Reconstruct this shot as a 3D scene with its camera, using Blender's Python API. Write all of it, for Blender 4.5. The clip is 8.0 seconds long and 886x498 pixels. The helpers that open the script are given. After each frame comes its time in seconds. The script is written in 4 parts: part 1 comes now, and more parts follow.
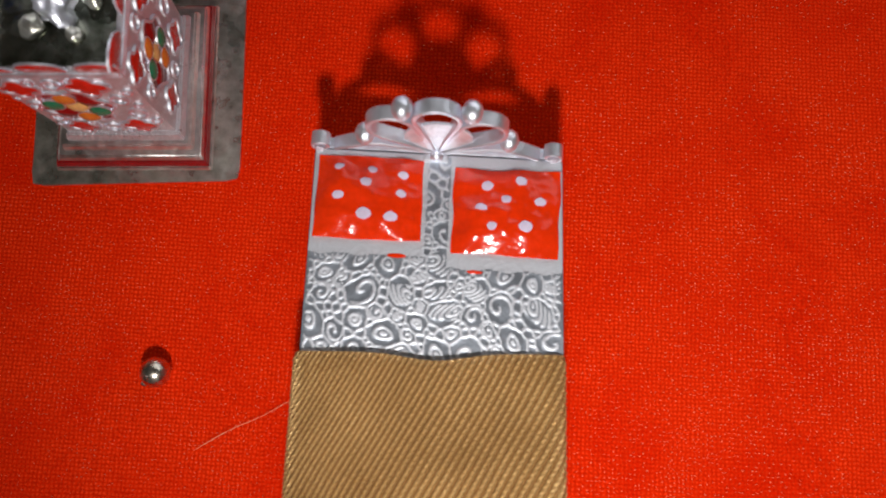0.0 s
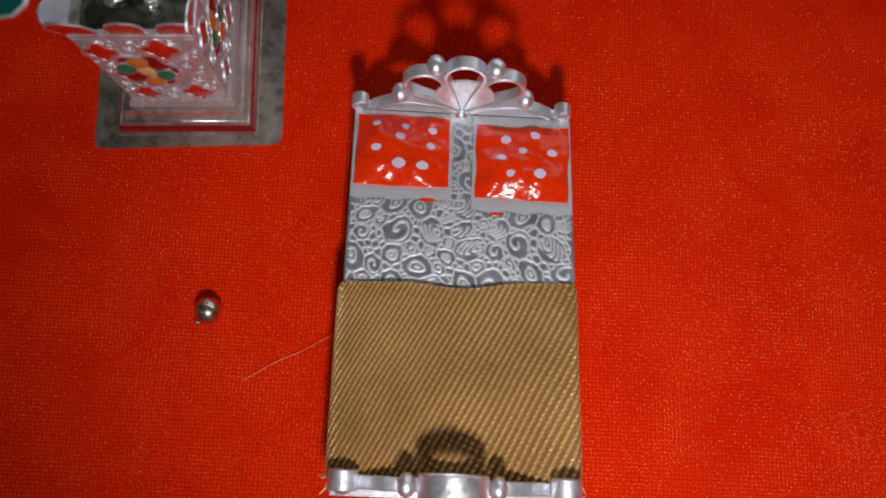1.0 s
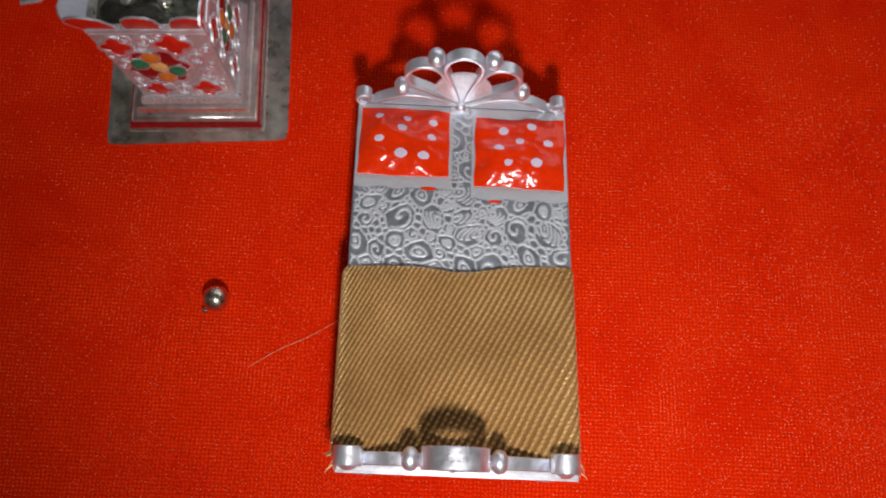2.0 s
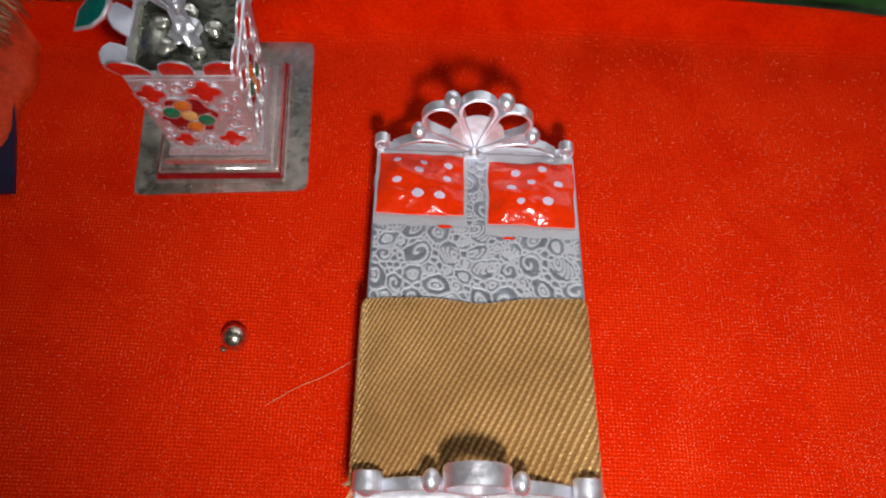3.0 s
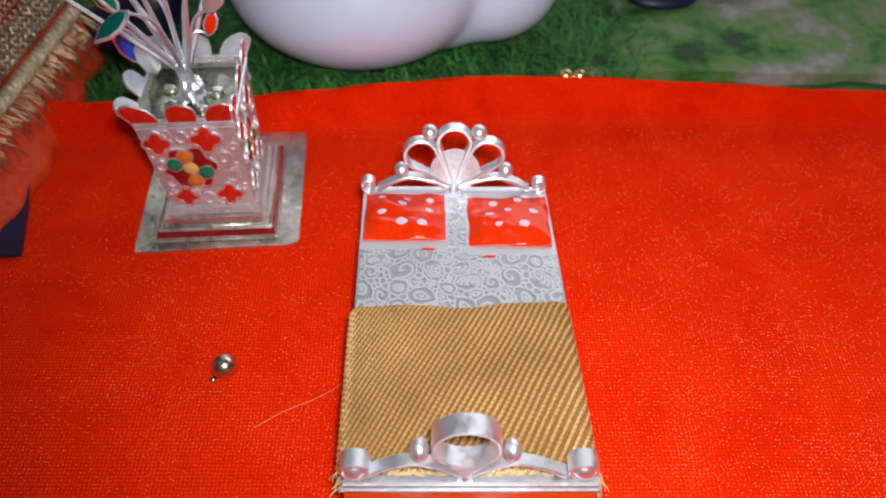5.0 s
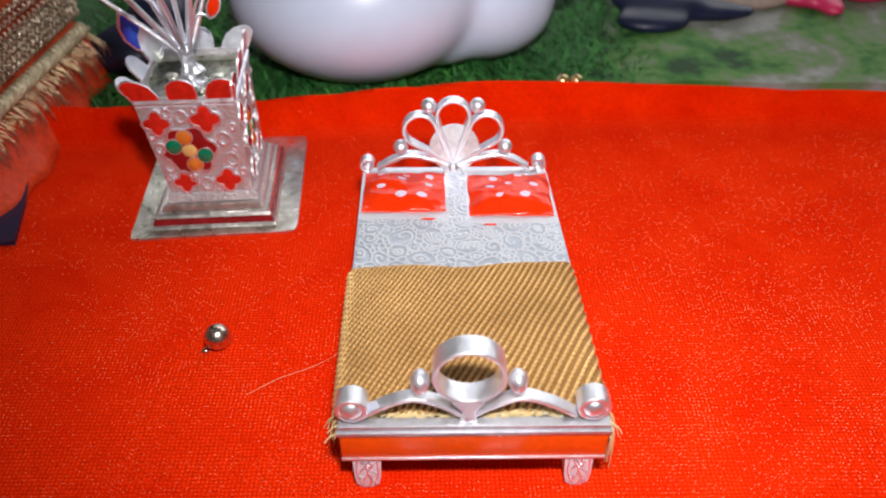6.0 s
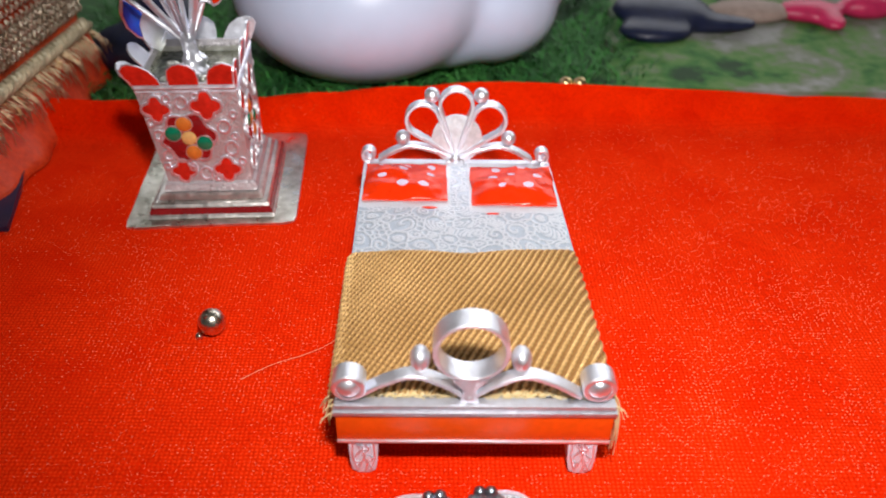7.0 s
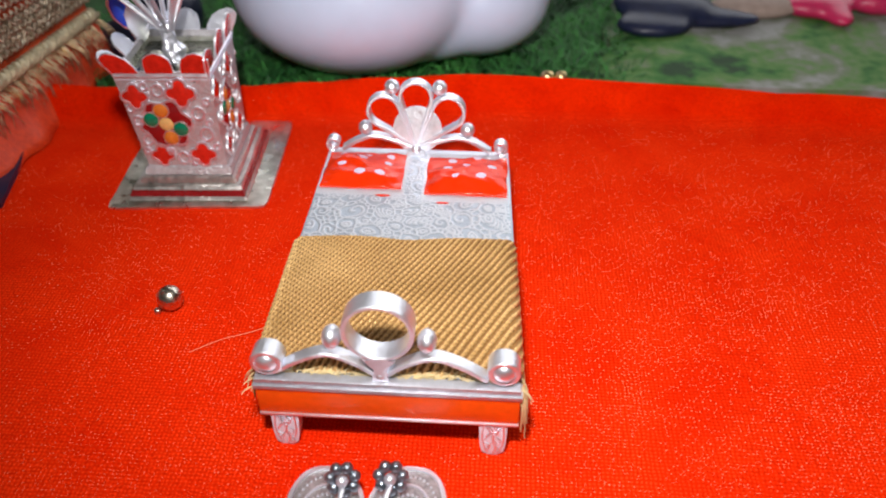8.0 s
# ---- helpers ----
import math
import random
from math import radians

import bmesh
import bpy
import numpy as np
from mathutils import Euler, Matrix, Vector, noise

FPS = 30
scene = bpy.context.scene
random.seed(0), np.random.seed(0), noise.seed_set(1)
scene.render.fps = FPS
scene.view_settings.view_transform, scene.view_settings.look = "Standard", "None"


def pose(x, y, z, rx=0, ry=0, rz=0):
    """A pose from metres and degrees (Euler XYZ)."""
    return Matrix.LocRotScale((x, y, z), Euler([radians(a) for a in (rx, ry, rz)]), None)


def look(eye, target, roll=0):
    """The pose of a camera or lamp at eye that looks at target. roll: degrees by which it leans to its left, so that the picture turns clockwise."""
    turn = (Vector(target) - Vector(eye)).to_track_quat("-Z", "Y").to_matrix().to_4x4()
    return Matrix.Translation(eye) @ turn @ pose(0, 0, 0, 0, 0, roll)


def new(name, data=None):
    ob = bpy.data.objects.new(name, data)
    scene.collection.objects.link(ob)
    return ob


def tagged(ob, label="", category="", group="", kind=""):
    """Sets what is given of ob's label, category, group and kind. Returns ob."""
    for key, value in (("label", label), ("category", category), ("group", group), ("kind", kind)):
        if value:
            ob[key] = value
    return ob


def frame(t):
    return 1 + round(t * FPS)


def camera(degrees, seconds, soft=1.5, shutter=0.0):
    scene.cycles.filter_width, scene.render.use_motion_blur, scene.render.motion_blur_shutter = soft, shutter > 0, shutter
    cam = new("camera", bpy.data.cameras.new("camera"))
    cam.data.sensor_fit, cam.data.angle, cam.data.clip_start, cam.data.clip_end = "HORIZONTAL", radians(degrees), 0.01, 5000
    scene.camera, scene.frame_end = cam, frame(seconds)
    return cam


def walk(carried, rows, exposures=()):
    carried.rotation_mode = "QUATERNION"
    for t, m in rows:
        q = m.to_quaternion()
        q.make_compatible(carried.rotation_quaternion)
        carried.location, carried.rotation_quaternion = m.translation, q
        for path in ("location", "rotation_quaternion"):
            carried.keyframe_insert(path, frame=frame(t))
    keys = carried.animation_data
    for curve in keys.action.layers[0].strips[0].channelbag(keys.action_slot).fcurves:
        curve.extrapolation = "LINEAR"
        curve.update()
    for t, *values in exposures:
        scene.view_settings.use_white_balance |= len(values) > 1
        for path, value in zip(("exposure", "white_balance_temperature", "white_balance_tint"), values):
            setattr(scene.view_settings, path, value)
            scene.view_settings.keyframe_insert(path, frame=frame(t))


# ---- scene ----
cam = camera(58.13, 8.0, soft=1.9)
cam.data.dof.use_dof, cam.data.dof.focus_distance, cam.data.dof.aperture_fstop = True, 0.172, 18.0
PATH = [
    (0, (0.00102, 0.03919, 0.16455), (-0.00083, 0.08558, -0.13183), 0.94),
    (0.5, (-0.00305, 0.02673, 0.17344), (-0.00015, 0.08295, -0.12123), 6.01),
    (1, (-0.00848, 0.01379, 0.18125), (-0.00173, 0.07840, -0.11163), 8.73),
    (1.2, (-0.00828, 0.01036, 0.17945), (-0.00116, 0.07670, -0.11304), 8.94),
    (2.3, (-0.00964, -0.00521, 0.18602), (-0.00160, 0.07925, -0.10173), 7.77),
    (2.5, (-0.01014, -0.01274, 0.18409), (-0.00096, 0.07975, -0.10115), 7.93),
    (3, (-0.01266, -0.01921, 0.18226), (-0.00610, 0.10352, -0.09141), 5.28),
    (3.5, (-0.00872, -0.02866, 0.16550), (0.00157, 0.11177, -0.09940), 4.75),
    (4, (-0.00928, -0.04191, 0.16362), (0.00434, 0.12909, -0.08250), 4.86),
    (4.5, (-0.00649, -0.05877, 0.16350), (0.00229, 0.12550, -0.07308), 2.81),
    (4.7, (-0.00725, -0.06213, 0.16507), (-0.00217, 0.12588, -0.06865), 1.65),
    (5.8, (-0.00762, -0.08627, 0.13693), (-0.00288, 0.14281, -0.05672), 0.05),
    (6, (-0.00687, -0.08895, 0.13419), (-0.00386, 0.14013, -0.05949), 0.02),
    (6.5, (-0.00952, -0.09269, 0.12406), (-0.00948, 0.14233, -0.06240), 0.29),
    (7, (-0.00793, -0.09296, 0.12374), (-0.00359, 0.14429, -0.05983), 1.13),
    (7.5, (-0.00906, -0.09336, 0.12200), (-0.00850, 0.14255, -0.06332), 1.05),
    (7.8, (0.00658, -0.09992, 0.12187), (-0.00795, 0.13564, -0.06333), -0.11),
    (7.9, (0.01419, -0.09689, 0.12412), (-0.00381, 0.13623, -0.06385), -0.71),
    (8, (0.01791, -0.09763, 0.12718), (0.00043, 0.13673, -0.05929), -0.44),
]
walk(cam, [(t, look(eye, target, roll)) for t, eye, target, roll in PATH],
     [(0, 0.33), (0.5, 0.16), (1.0, -0.07), (1.2, -0.07), (2.3, 0.24), (2.5, 0.27), (3.5, 0.42), (4.5, 0.53), (6.0, 0.82), (8.0, 0.84)])

# ---- light ----
world = bpy.data.worlds.new("room_air")
scene.world = world
world.use_nodes = True
world.node_tree.nodes["Background"].inputs[0].default_value = (0.9, 0.95, 1.0, 1)
world.node_tree.nodes["Background"].inputs[1].default_value = 0.3

torch = bpy.data.lights.new("torch_lamp", "SPOT")
torch.spot_size, torch.spot_blend = radians(110), 1.0
torch.energy, torch.color, torch.shadow_soft_size = 1.5, (1.0, 0.96, 0.93), 0.010
torch_ob = new("torch_lamp", torch)
torch_ob.matrix_world = look((0.004, -0.072, 0.190), (0.062, 0.115, 0.0))

panel = bpy.data.lights.new("window_light", "AREA")
panel.shape, panel.size, panel.size_y = "RECTANGLE", 2.2, 1.0
panel.energy, panel.color = 7.5, (0.97, 0.98, 1.0)
panel_ob = new("window_light", panel)
panel_ob.matrix_world = look((0.45, 1.3, 0.88), (0.0, 0.05, 0.0))

CM = 0.01
rnd = random.Random(7)


# ---- materials ----
def material(name, colour, rough=0.5, metal=0.0, vary=0.0, grain=800.0, blot=90.0, bump=0.0, bump_scale=2000.0, second=None,
             sheen=0.0, coat=0.0, rough_vary=0.0, rand=0.0, spec=0.5):
    """Principled surface: a fine grain and larger blotches between two colours, uneven gloss, fine relief."""
    m = bpy.data.materials.new(name)
    m.use_nodes = True
    n, link = m.node_tree.nodes, m.node_tree.links
    b = n["Principled BSDF"]
    b.inputs["Roughness"].default_value, b.inputs["Metallic"].default_value = rough, metal
    b.inputs["Base Color"].default_value = (*colour, 1)
    b.inputs["Specular IOR Level"].default_value = spec
    where = n.new("ShaderNodeTexCoord").outputs["Object"]

    def noise_at(scale, detail=4.0):
        t = n.new("ShaderNodeTexNoise")
        t.inputs["Scale"].default_value, t.inputs["Detail"].default_value = scale, detail
        link.new(where, t.inputs["Vector"])
        return t.outputs["Fac"]

    if vary:
        low = second or tuple(c * (1 - vary) for c in colour)
        add = n.new("ShaderNodeMath")
        add.operation = "ADD"
        link.new(noise_at(grain), add.inputs[0])
        link.new(noise_at(blot), add.inputs[1])
        ramp = n.new("ShaderNodeMapRange")
        ramp.inputs["From Min"].default_value, ramp.inputs["From Max"].default_value = 0.7, 1.3
        link.new(add.outputs[0], ramp.inputs["Value"])
        mix = n.new("ShaderNodeMix")
        mix.data_type = "RGBA"
        mix.inputs["A"].default_value, mix.inputs["B"].default_value = (*low, 1), (*colour, 1)
        link.new(ramp.outputs[0], mix.inputs["Factor"])
        out = mix.outputs["Result"]
        if rand:
            hsv = n.new("ShaderNodeHueSaturation")
            info = n.new("ShaderNodeNewGeometry")
            span = n.new("ShaderNodeMapRange")
            span.inputs["To Min"].default_value, span.inputs["To Max"].default_value = 1 - rand, 1 + rand
            link.new(info.outputs["Random Per Island"], span.inputs["Value"])
            link.new(span.outputs[0], hsv.inputs["Value"])
            link.new(out, hsv.inputs["Color"])
            out = hsv.outputs["Color"]
        link.new(out, b.inputs["Base Color"])
    if rough_vary:
        r = n.new("ShaderNodeMapRange")
        r.inputs["To Min"].default_value, r.inputs["To Max"].default_value = max(0.03, rough - rough_vary), min(1, rough + rough_vary)
        r.inputs["From Min"].default_value, r.inputs["From Max"].default_value = 0.3, 0.7
        link.new(noise_at(blot * 2.3), r.inputs["Value"])
        link.new(r.outputs[0], b.inputs["Roughness"])
    if bump:
        bn = n.new("ShaderNodeBump")
        bn.inputs["Strength"].default_value, bn.inputs["Distance"].default_value = bump, 0.0004
        link.new(noise_at(bump_scale, 3.0), bn.inputs["Height"])
        link.new(bn.outputs[0], b.inputs["Normal"])
    if sheen:
        b.inputs["Sheen Weight"].default_value, b.inputs["Sheen Roughness"].default_value = sheen, 0.35
        b.inputs["Sheen Tint"].default_value = (1, 0.25, 0.12, 1)
    if coat:
        b.inputs["Coat Weight"].default_value, b.inputs["Coat Roughness"].default_value = coat, 0.08
    return m


def velvet_material():
    """Red pile cloth: a fine woven ground with groove shade and thread highlights painted in, brushed blotches, and
    short fibres that glint.
    """
    m = material("red_velvet", (0.85, 0.014, 0.001), 0.6)
    m.node_tree.nodes["Principled BSDF"].inputs["Specular IOR Level"].default_value = 0.0
    n, link = m.node_tree.nodes, m.node_tree.links
    b = n["Principled BSDF"]
    where = n.new("ShaderNodeTexCoord").outputs["Object"]
    axes = n.new("ShaderNodeSeparateXYZ")
    link.new(where, axes.inputs[0])
    lying = n.new("ShaderNodeMapRange")
    lying.inputs["From Min"].default_value, lying.inputs["From Max"].default_value = 0.0125, 0.0096
    link.new(axes.outputs["Z"], lying.inputs["Value"])
    blot = n.new("ShaderNodeTexNoise")
    blot.inputs["Scale"].default_value, blot.inputs["Detail"].default_value = 70.0, 6.0
    blot.inputs["Distortion"].default_value = 0.6
    link.new(where, blot.inputs["Vector"])
    grain = n.new("ShaderNodeTexNoise")
    grain.inputs["Scale"].default_value, grain.inputs["Detail"].default_value = 2300.0, 2.0
    link.new(where, grain.inputs["Vector"])
    waves = []
    for way in ("X", "Y"):
        w = n.new("ShaderNodeTexWave")
        w.bands_direction = way
        w.inputs["Scale"].default_value = 357.0
        w.inputs["Distortion"].default_value, w.inputs["Detail Scale"].default_value = 2.6, 1.5
        link.new(where, w.inputs["Vector"])
        waves.append(w)
    weave = n.new("ShaderNodeMath")
    weave.operation = "MULTIPLY"
    link.new(waves[0].outputs["Fac"], weave.inputs[0])
    link.new(waves[1].outputs["Fac"], weave.inputs[1])
    woven = n.new("ShaderNodeMath")
    woven.operation = "MULTIPLY"
    link.new(weave.outputs[0], woven.inputs[0])
    link.new(lying.outputs[0], woven.inputs[1])
    mix = n.new("ShaderNodeMix")
    mix.data_type = "RGBA"
    mix.inputs["A"].default_value, mix.inputs["B"].default_value = (0.74, 0.015, 0.0006, 1), (0.92, 0.028, 0.001, 1)
    span = n.new("ShaderNodeMapRange")
    span.inputs["From Min"].default_value, span.inputs["From Max"].default_value = 0.32, 0.68
    link.new(blot.outputs["Fac"], span.inputs["Value"])
    link.new(span.outputs[0], mix.inputs["Factor"])
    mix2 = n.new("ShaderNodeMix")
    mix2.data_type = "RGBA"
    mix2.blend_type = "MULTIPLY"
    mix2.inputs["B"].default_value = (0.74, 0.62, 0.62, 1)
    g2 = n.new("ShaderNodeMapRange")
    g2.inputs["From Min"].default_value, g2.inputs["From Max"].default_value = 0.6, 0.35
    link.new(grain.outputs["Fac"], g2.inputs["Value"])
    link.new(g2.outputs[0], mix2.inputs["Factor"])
    # thread tops mixed to a lighter red, painted as if catching light
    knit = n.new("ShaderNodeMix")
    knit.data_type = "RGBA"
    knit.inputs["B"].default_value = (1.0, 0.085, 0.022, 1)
    part_knit = n.new("ShaderNodeMath")
    part_knit.operation = "MULTIPLY"
    link.new(woven.outputs[0], part_knit.inputs[0])
    link.new(blot.outputs["Fac"], part_knit.inputs[1])
    soft_knit = n.new("ShaderNodeMath")
    soft_knit.operation = "MULTIPLY"
    soft_knit.inputs[1].default_value = 1.0
    link.new(part_knit.outputs[0], soft_knit.inputs[0])
    link.new(soft_knit.outputs[0], knit.inputs["Factor"])
    link.new(mix.outputs["Result"], knit.inputs["A"])
    link.new(knit.outputs["Result"], mix2.inputs["A"])
    # weave grooves multiplied darker, their shade put into the base colour
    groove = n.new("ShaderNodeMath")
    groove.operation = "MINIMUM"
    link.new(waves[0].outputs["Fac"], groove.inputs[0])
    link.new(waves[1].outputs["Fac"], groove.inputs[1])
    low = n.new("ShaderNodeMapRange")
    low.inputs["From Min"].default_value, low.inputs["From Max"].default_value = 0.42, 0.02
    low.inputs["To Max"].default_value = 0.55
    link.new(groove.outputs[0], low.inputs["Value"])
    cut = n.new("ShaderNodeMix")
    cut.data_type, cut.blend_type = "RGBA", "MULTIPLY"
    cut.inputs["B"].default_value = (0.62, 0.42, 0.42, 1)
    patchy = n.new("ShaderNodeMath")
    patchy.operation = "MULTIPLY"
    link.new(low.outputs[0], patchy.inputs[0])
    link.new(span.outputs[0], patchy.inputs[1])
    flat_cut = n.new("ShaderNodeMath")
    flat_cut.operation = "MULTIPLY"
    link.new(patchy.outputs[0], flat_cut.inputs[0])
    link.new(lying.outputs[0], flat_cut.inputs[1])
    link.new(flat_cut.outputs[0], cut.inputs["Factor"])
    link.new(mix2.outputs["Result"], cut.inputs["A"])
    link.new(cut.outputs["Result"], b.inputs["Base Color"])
    high = n.new("ShaderNodeMath")
    high.operation = "ADD"
    link.new(woven.outputs[0], high.inputs[0])
    link.new(grain.outputs["Fac"], high.inputs[1])
    bn = n.new("ShaderNodeBump")
    bn.inputs["Strength"].default_value, bn.inputs["Distance"].default_value = 0.09, 0.0002
    link.new(high.outputs[0], bn.inputs["Height"])
    link.new(bn.outputs[0], b.inputs["Normal"])
    b.inputs["Sheen Weight"].default_value, b.inputs["Sheen Roughness"].default_value = 0.35, 0.45
    b.inputs["Sheen Tint"].default_value = (1.0, 0.05, 0.012, 1)
    return m


M_VELVET = velvet_material()
M_SILVER = material("polished_silver", (0.88, 0.90, 0.98), 0.42, 0.9, 0.08, 1500, 200, 0.4, 520, rough_vary=0.1)
# foil ground darker than its raised lines, standing in for relief shading
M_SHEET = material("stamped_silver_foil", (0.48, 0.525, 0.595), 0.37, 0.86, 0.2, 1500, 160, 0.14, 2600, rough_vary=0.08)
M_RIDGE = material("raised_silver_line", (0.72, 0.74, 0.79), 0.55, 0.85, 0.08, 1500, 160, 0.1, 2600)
M_GRAIN = material("matted_silver", (0.66, 0.63, 0.66), 0.36, 0.6, 0.25, 2500, 150, 1.0, 1300, rough_vary=0.1)
M_TARNISH = material("tarnished_silver", (0.86, 0.85, 0.78), 0.34, 0.95, 0.5, 500, 120, 0.25, 700, second=(0.46, 0.46, 0.38), rough_vary=0.14)
M_RAIL = material("brushed_silver_rail", (0.62, 0.63, 0.69), 0.52, 0.9, 0.2, 900, 160, 0.35, 500, rough_vary=0.12)
M_SOIL = material("dark_mottled_metal", (0.34, 0.35, 0.29), 0.24, 1.0, 0.6, 420, 130, 0.3, 600, second=(0.09, 0.10, 0.07), rough_vary=0.12)
M_TEAL = material("teal_enamel", (0.0, 0.10, 0.09), 0.15, 0.0, 0.4, 500, 200, coat=0.5)
M_STEP = material("dull_stepped_silver", (0.88, 0.85, 0.82), 0.36, 1.0, 0.35, 700, 140, 0.3, 700, rough_vary=0.1)
M_LEG = material("frosted_silver", (0.78, 0.80, 0.92), 0.5, 0.25, 0.1, 1200, 200, 0.3, 900)
M_DISC = material("mottled_silver", (0.90, 0.91, 0.97), 0.46, 0.8, 0.25, 900, 260, 0.9, 620, rough_vary=0.1)
M_KNOB = material("blue_grey_metal", (0.36, 0.40, 0.46), 0.36, 1.0, 0.4, 1200, 300, 0.3, 1500, rough_vary=0.12)
M_DARKSILVER = material("darkened_silver", (0.56, 0.56, 0.58), 0.45, 0.85, 0.5, 1200, 300, 0.3, 1500, rough_vary=0.12)
M_ENAMEL = material("red_enamel", (0.86, 0.034, 0.002), 0.16, 0.0, 0.2, 900, 160, 1.0, 260, spec=0.4)
M_BAND = material("orange_red_enamel", (0.95, 0.10, 0.005), 0.3, 0.0, 0.15, 900, 120, 0.5, 220, spec=0.35)
M_DEEPRED = material("deep_red_enamel", (0.28, 0.010, 0.012), 0.2, 0.0, 0.35, 900, 300, 0.2, 600, coat=0.6)
M_DULLRED = material("worn_red_enamel", (0.68, 0.024, 0.012), 0.2, 0.0, 0.4, 700, 200, 0.3, 500, coat=0.3)
M_DOT = material("lilac_white_paint", (0.72, 0.62, 0.78), 0.35, 0.0, 0.15, 1500, 400, 0.2, 900)
M_GREEN = material("green_stone", (0.0, 0.20, 0.10), 0.2, 0.0, 0.3, 900, 400, 0.15, 900, coat=0.35)
M_ORANGE = material("orange_stone", (0.72, 0.20, 0.03), 0.2, 0.0, 0.3, 900, 400, 0.15, 900, coat=0.35)
M_AMBER = material("pale_amber_stone", (0.78, 0.45, 0.16), 0.2, 0.0, 0.3, 900, 400, 0.15, 900, coat=0.35)
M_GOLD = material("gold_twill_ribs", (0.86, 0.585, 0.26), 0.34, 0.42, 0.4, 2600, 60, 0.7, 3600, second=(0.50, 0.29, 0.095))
M_GOLDLOW = material("brown_twill_groove_shade", (0.37, 0.19, 0.055), 0.6, 0.1, 0.4, 2600, 60, 0.7, 3600, second=(0.23, 0.11, 0.028))
M_THREAD = material("gold_thread", (0.86, 0.70, 0.38), 0.5, 0.1, 0.3, 900, 200)
M_BEAD = material("brassy_metal_bead", (0.85, 0.78, 0.66), 0.27, 1.0, 0.45, 700, 250, 0.5, 380, rough_vary=0.12)
M_GOLDBEAD = material("gold_metal_bead", (0.92, 0.70, 0.36), 0.3, 1.0, 0.4, 700, 250, 0.4, 380, rough_vary=0.1)
M_HAIR = material("pale_fibre", (0.85, 0.45, 0.25), 0.5)
M_GLINT = material("painted_glint_fibre", (1.0, 0.30, 0.16), 0.45, 0, 0.15, 900, 300, rand=0.2)
M_WHITE = material("white_glazed_resin", (0.62, 0.73, 0.95), 0.35, 0.0, 0.06, 120, 18, 0.05, 300, coat=0.2)
M_GRASS = material("green_turf", (0.028, 0.13, 0.02), 0.7, 0.0, 0.7, 260, 42, 0.6, 500, second=(0.012, 0.06, 0.012))
M_BLADE = material("green_blade", (0.045, 0.22, 0.035), 0.65, 0.0, 0.5, 200, 60, second=(0.012, 0.09, 0.02), rand=0.6)


def print_material():
    """Printed cloth: grey ground with soft leaf greens of three shades, fuzzy at the edges."""
    m = material("leaf_printed_cloth", (0.2, 0.25, 0.2), 0.8, 0.0, 0.3, 140, 24, 0.5, 300)
    n, link = m.node_tree.nodes, m.node_tree.links
    where = n.new("ShaderNodeTexCoord").outputs["Object"]
    big = n.new("ShaderNodeTexNoise")
    big.inputs["Scale"].default_value, big.inputs["Detail"].default_value = 20.0, 3.0
    big.inputs["Distortion"].default_value = 1.2
    fine = n.new("ShaderNodeTexNoise")
    fine.inputs["Scale"].default_value, fine.inputs["Detail"].default_value = 210.0, 4.0
    for tex in (big, fine):
        link.new(where, tex.inputs["Vector"])
    add = n.new("ShaderNodeMath")
    add.operation = "MULTIPLY_ADD"
    add.inputs[1].default_value = 0.28
    link.new(fine.outputs["Fac"], add.inputs[0])
    link.new(big.outputs["Fac"], add.inputs[2])
    ramp = n.new("ShaderNodeValToRGB")
    stops = ramp.color_ramp.elements
    stops[0].position, stops[0].color = 0.46, (0.010, 0.045, 0.010, 1)
    stops[1].position, stops[1].color = 0.76, (0.30, 0.305, 0.30, 1)
    for at, colour in ((0.53, (0.035, 0.15, 0.022, 1)), (0.60, (0.10, 0.21, 0.05, 1)), (0.67, (0.17, 0.20, 0.135, 1))):
        stops.new(at).color = colour
    link.new(add.outputs[0], ramp.inputs["Fac"])
    link.new(ramp.outputs["Color"], n["Principled BSDF"].inputs["Base Color"])
    return m


M_CARPET = print_material()
M_NAVY = material("navy_satin", (0.012, 0.018, 0.06), 0.42, 0.0, 0.4, 300, 60, 0.2, 200)
M_PINK = material("pink_satin", (0.72, 0.03, 0.14), 0.4, 0.0, 0.3, 300, 60, 0.2, 200)
M_TAUPE = material("taupe_cloth", (0.42, 0.32, 0.28), 0.7, 0.0, 0.3, 300, 60, 0.3, 300)
M_BLUE = material("blue_enamel", (0.012, 0.09, 0.72), 0.2, 0.0, 0.3, 500, 200, coat=0.6)
M_BROCADE = material("silver_gold_lace", (0.78, 0.70, 0.56), 0.36, 0.8, 0.6, 1300, 260, 0.8, 1400, second=(0.25, 0.17, 0.09), rough_vary=0.12)
M_TINSEL = material("bright_tinsel", (0.62, 0.48, 0.30), 0.3, 0.85, 0.4, 900, 200, second=(0.42, 0.27, 0.14))
M_SHEER = material("sheer_orange_red_net", (0.80, 0.075, 0.012), 0.5, 0.0, 0.5, 700, 90, 0.5, 900, second=(0.50, 0.03, 0.008))
M_CORD = material("gold_cord", (0.74, 0.64, 0.42), 0.5, 0.2, 0.5, 900, 200, 0.5, 1200)
M_REDCLOTH = material("red_satin_cloth", (0.62, 0.07, 0.012), 0.45, 0.0, 0.4, 400, 60, 0.3, 500)
M_WALL = material("painted_wall", (0.72, 0.70, 0.66), 0.8, 0.0, 0.08, 30, 2, 0.1, 60)
M_FLOOR = material("floor_tile", (0.42, 0.38, 0.34), 0.5, 0.0, 0.2, 40, 3)


# ---- mesh helpers: all lengths in centimetres ----
ROOTS = {}


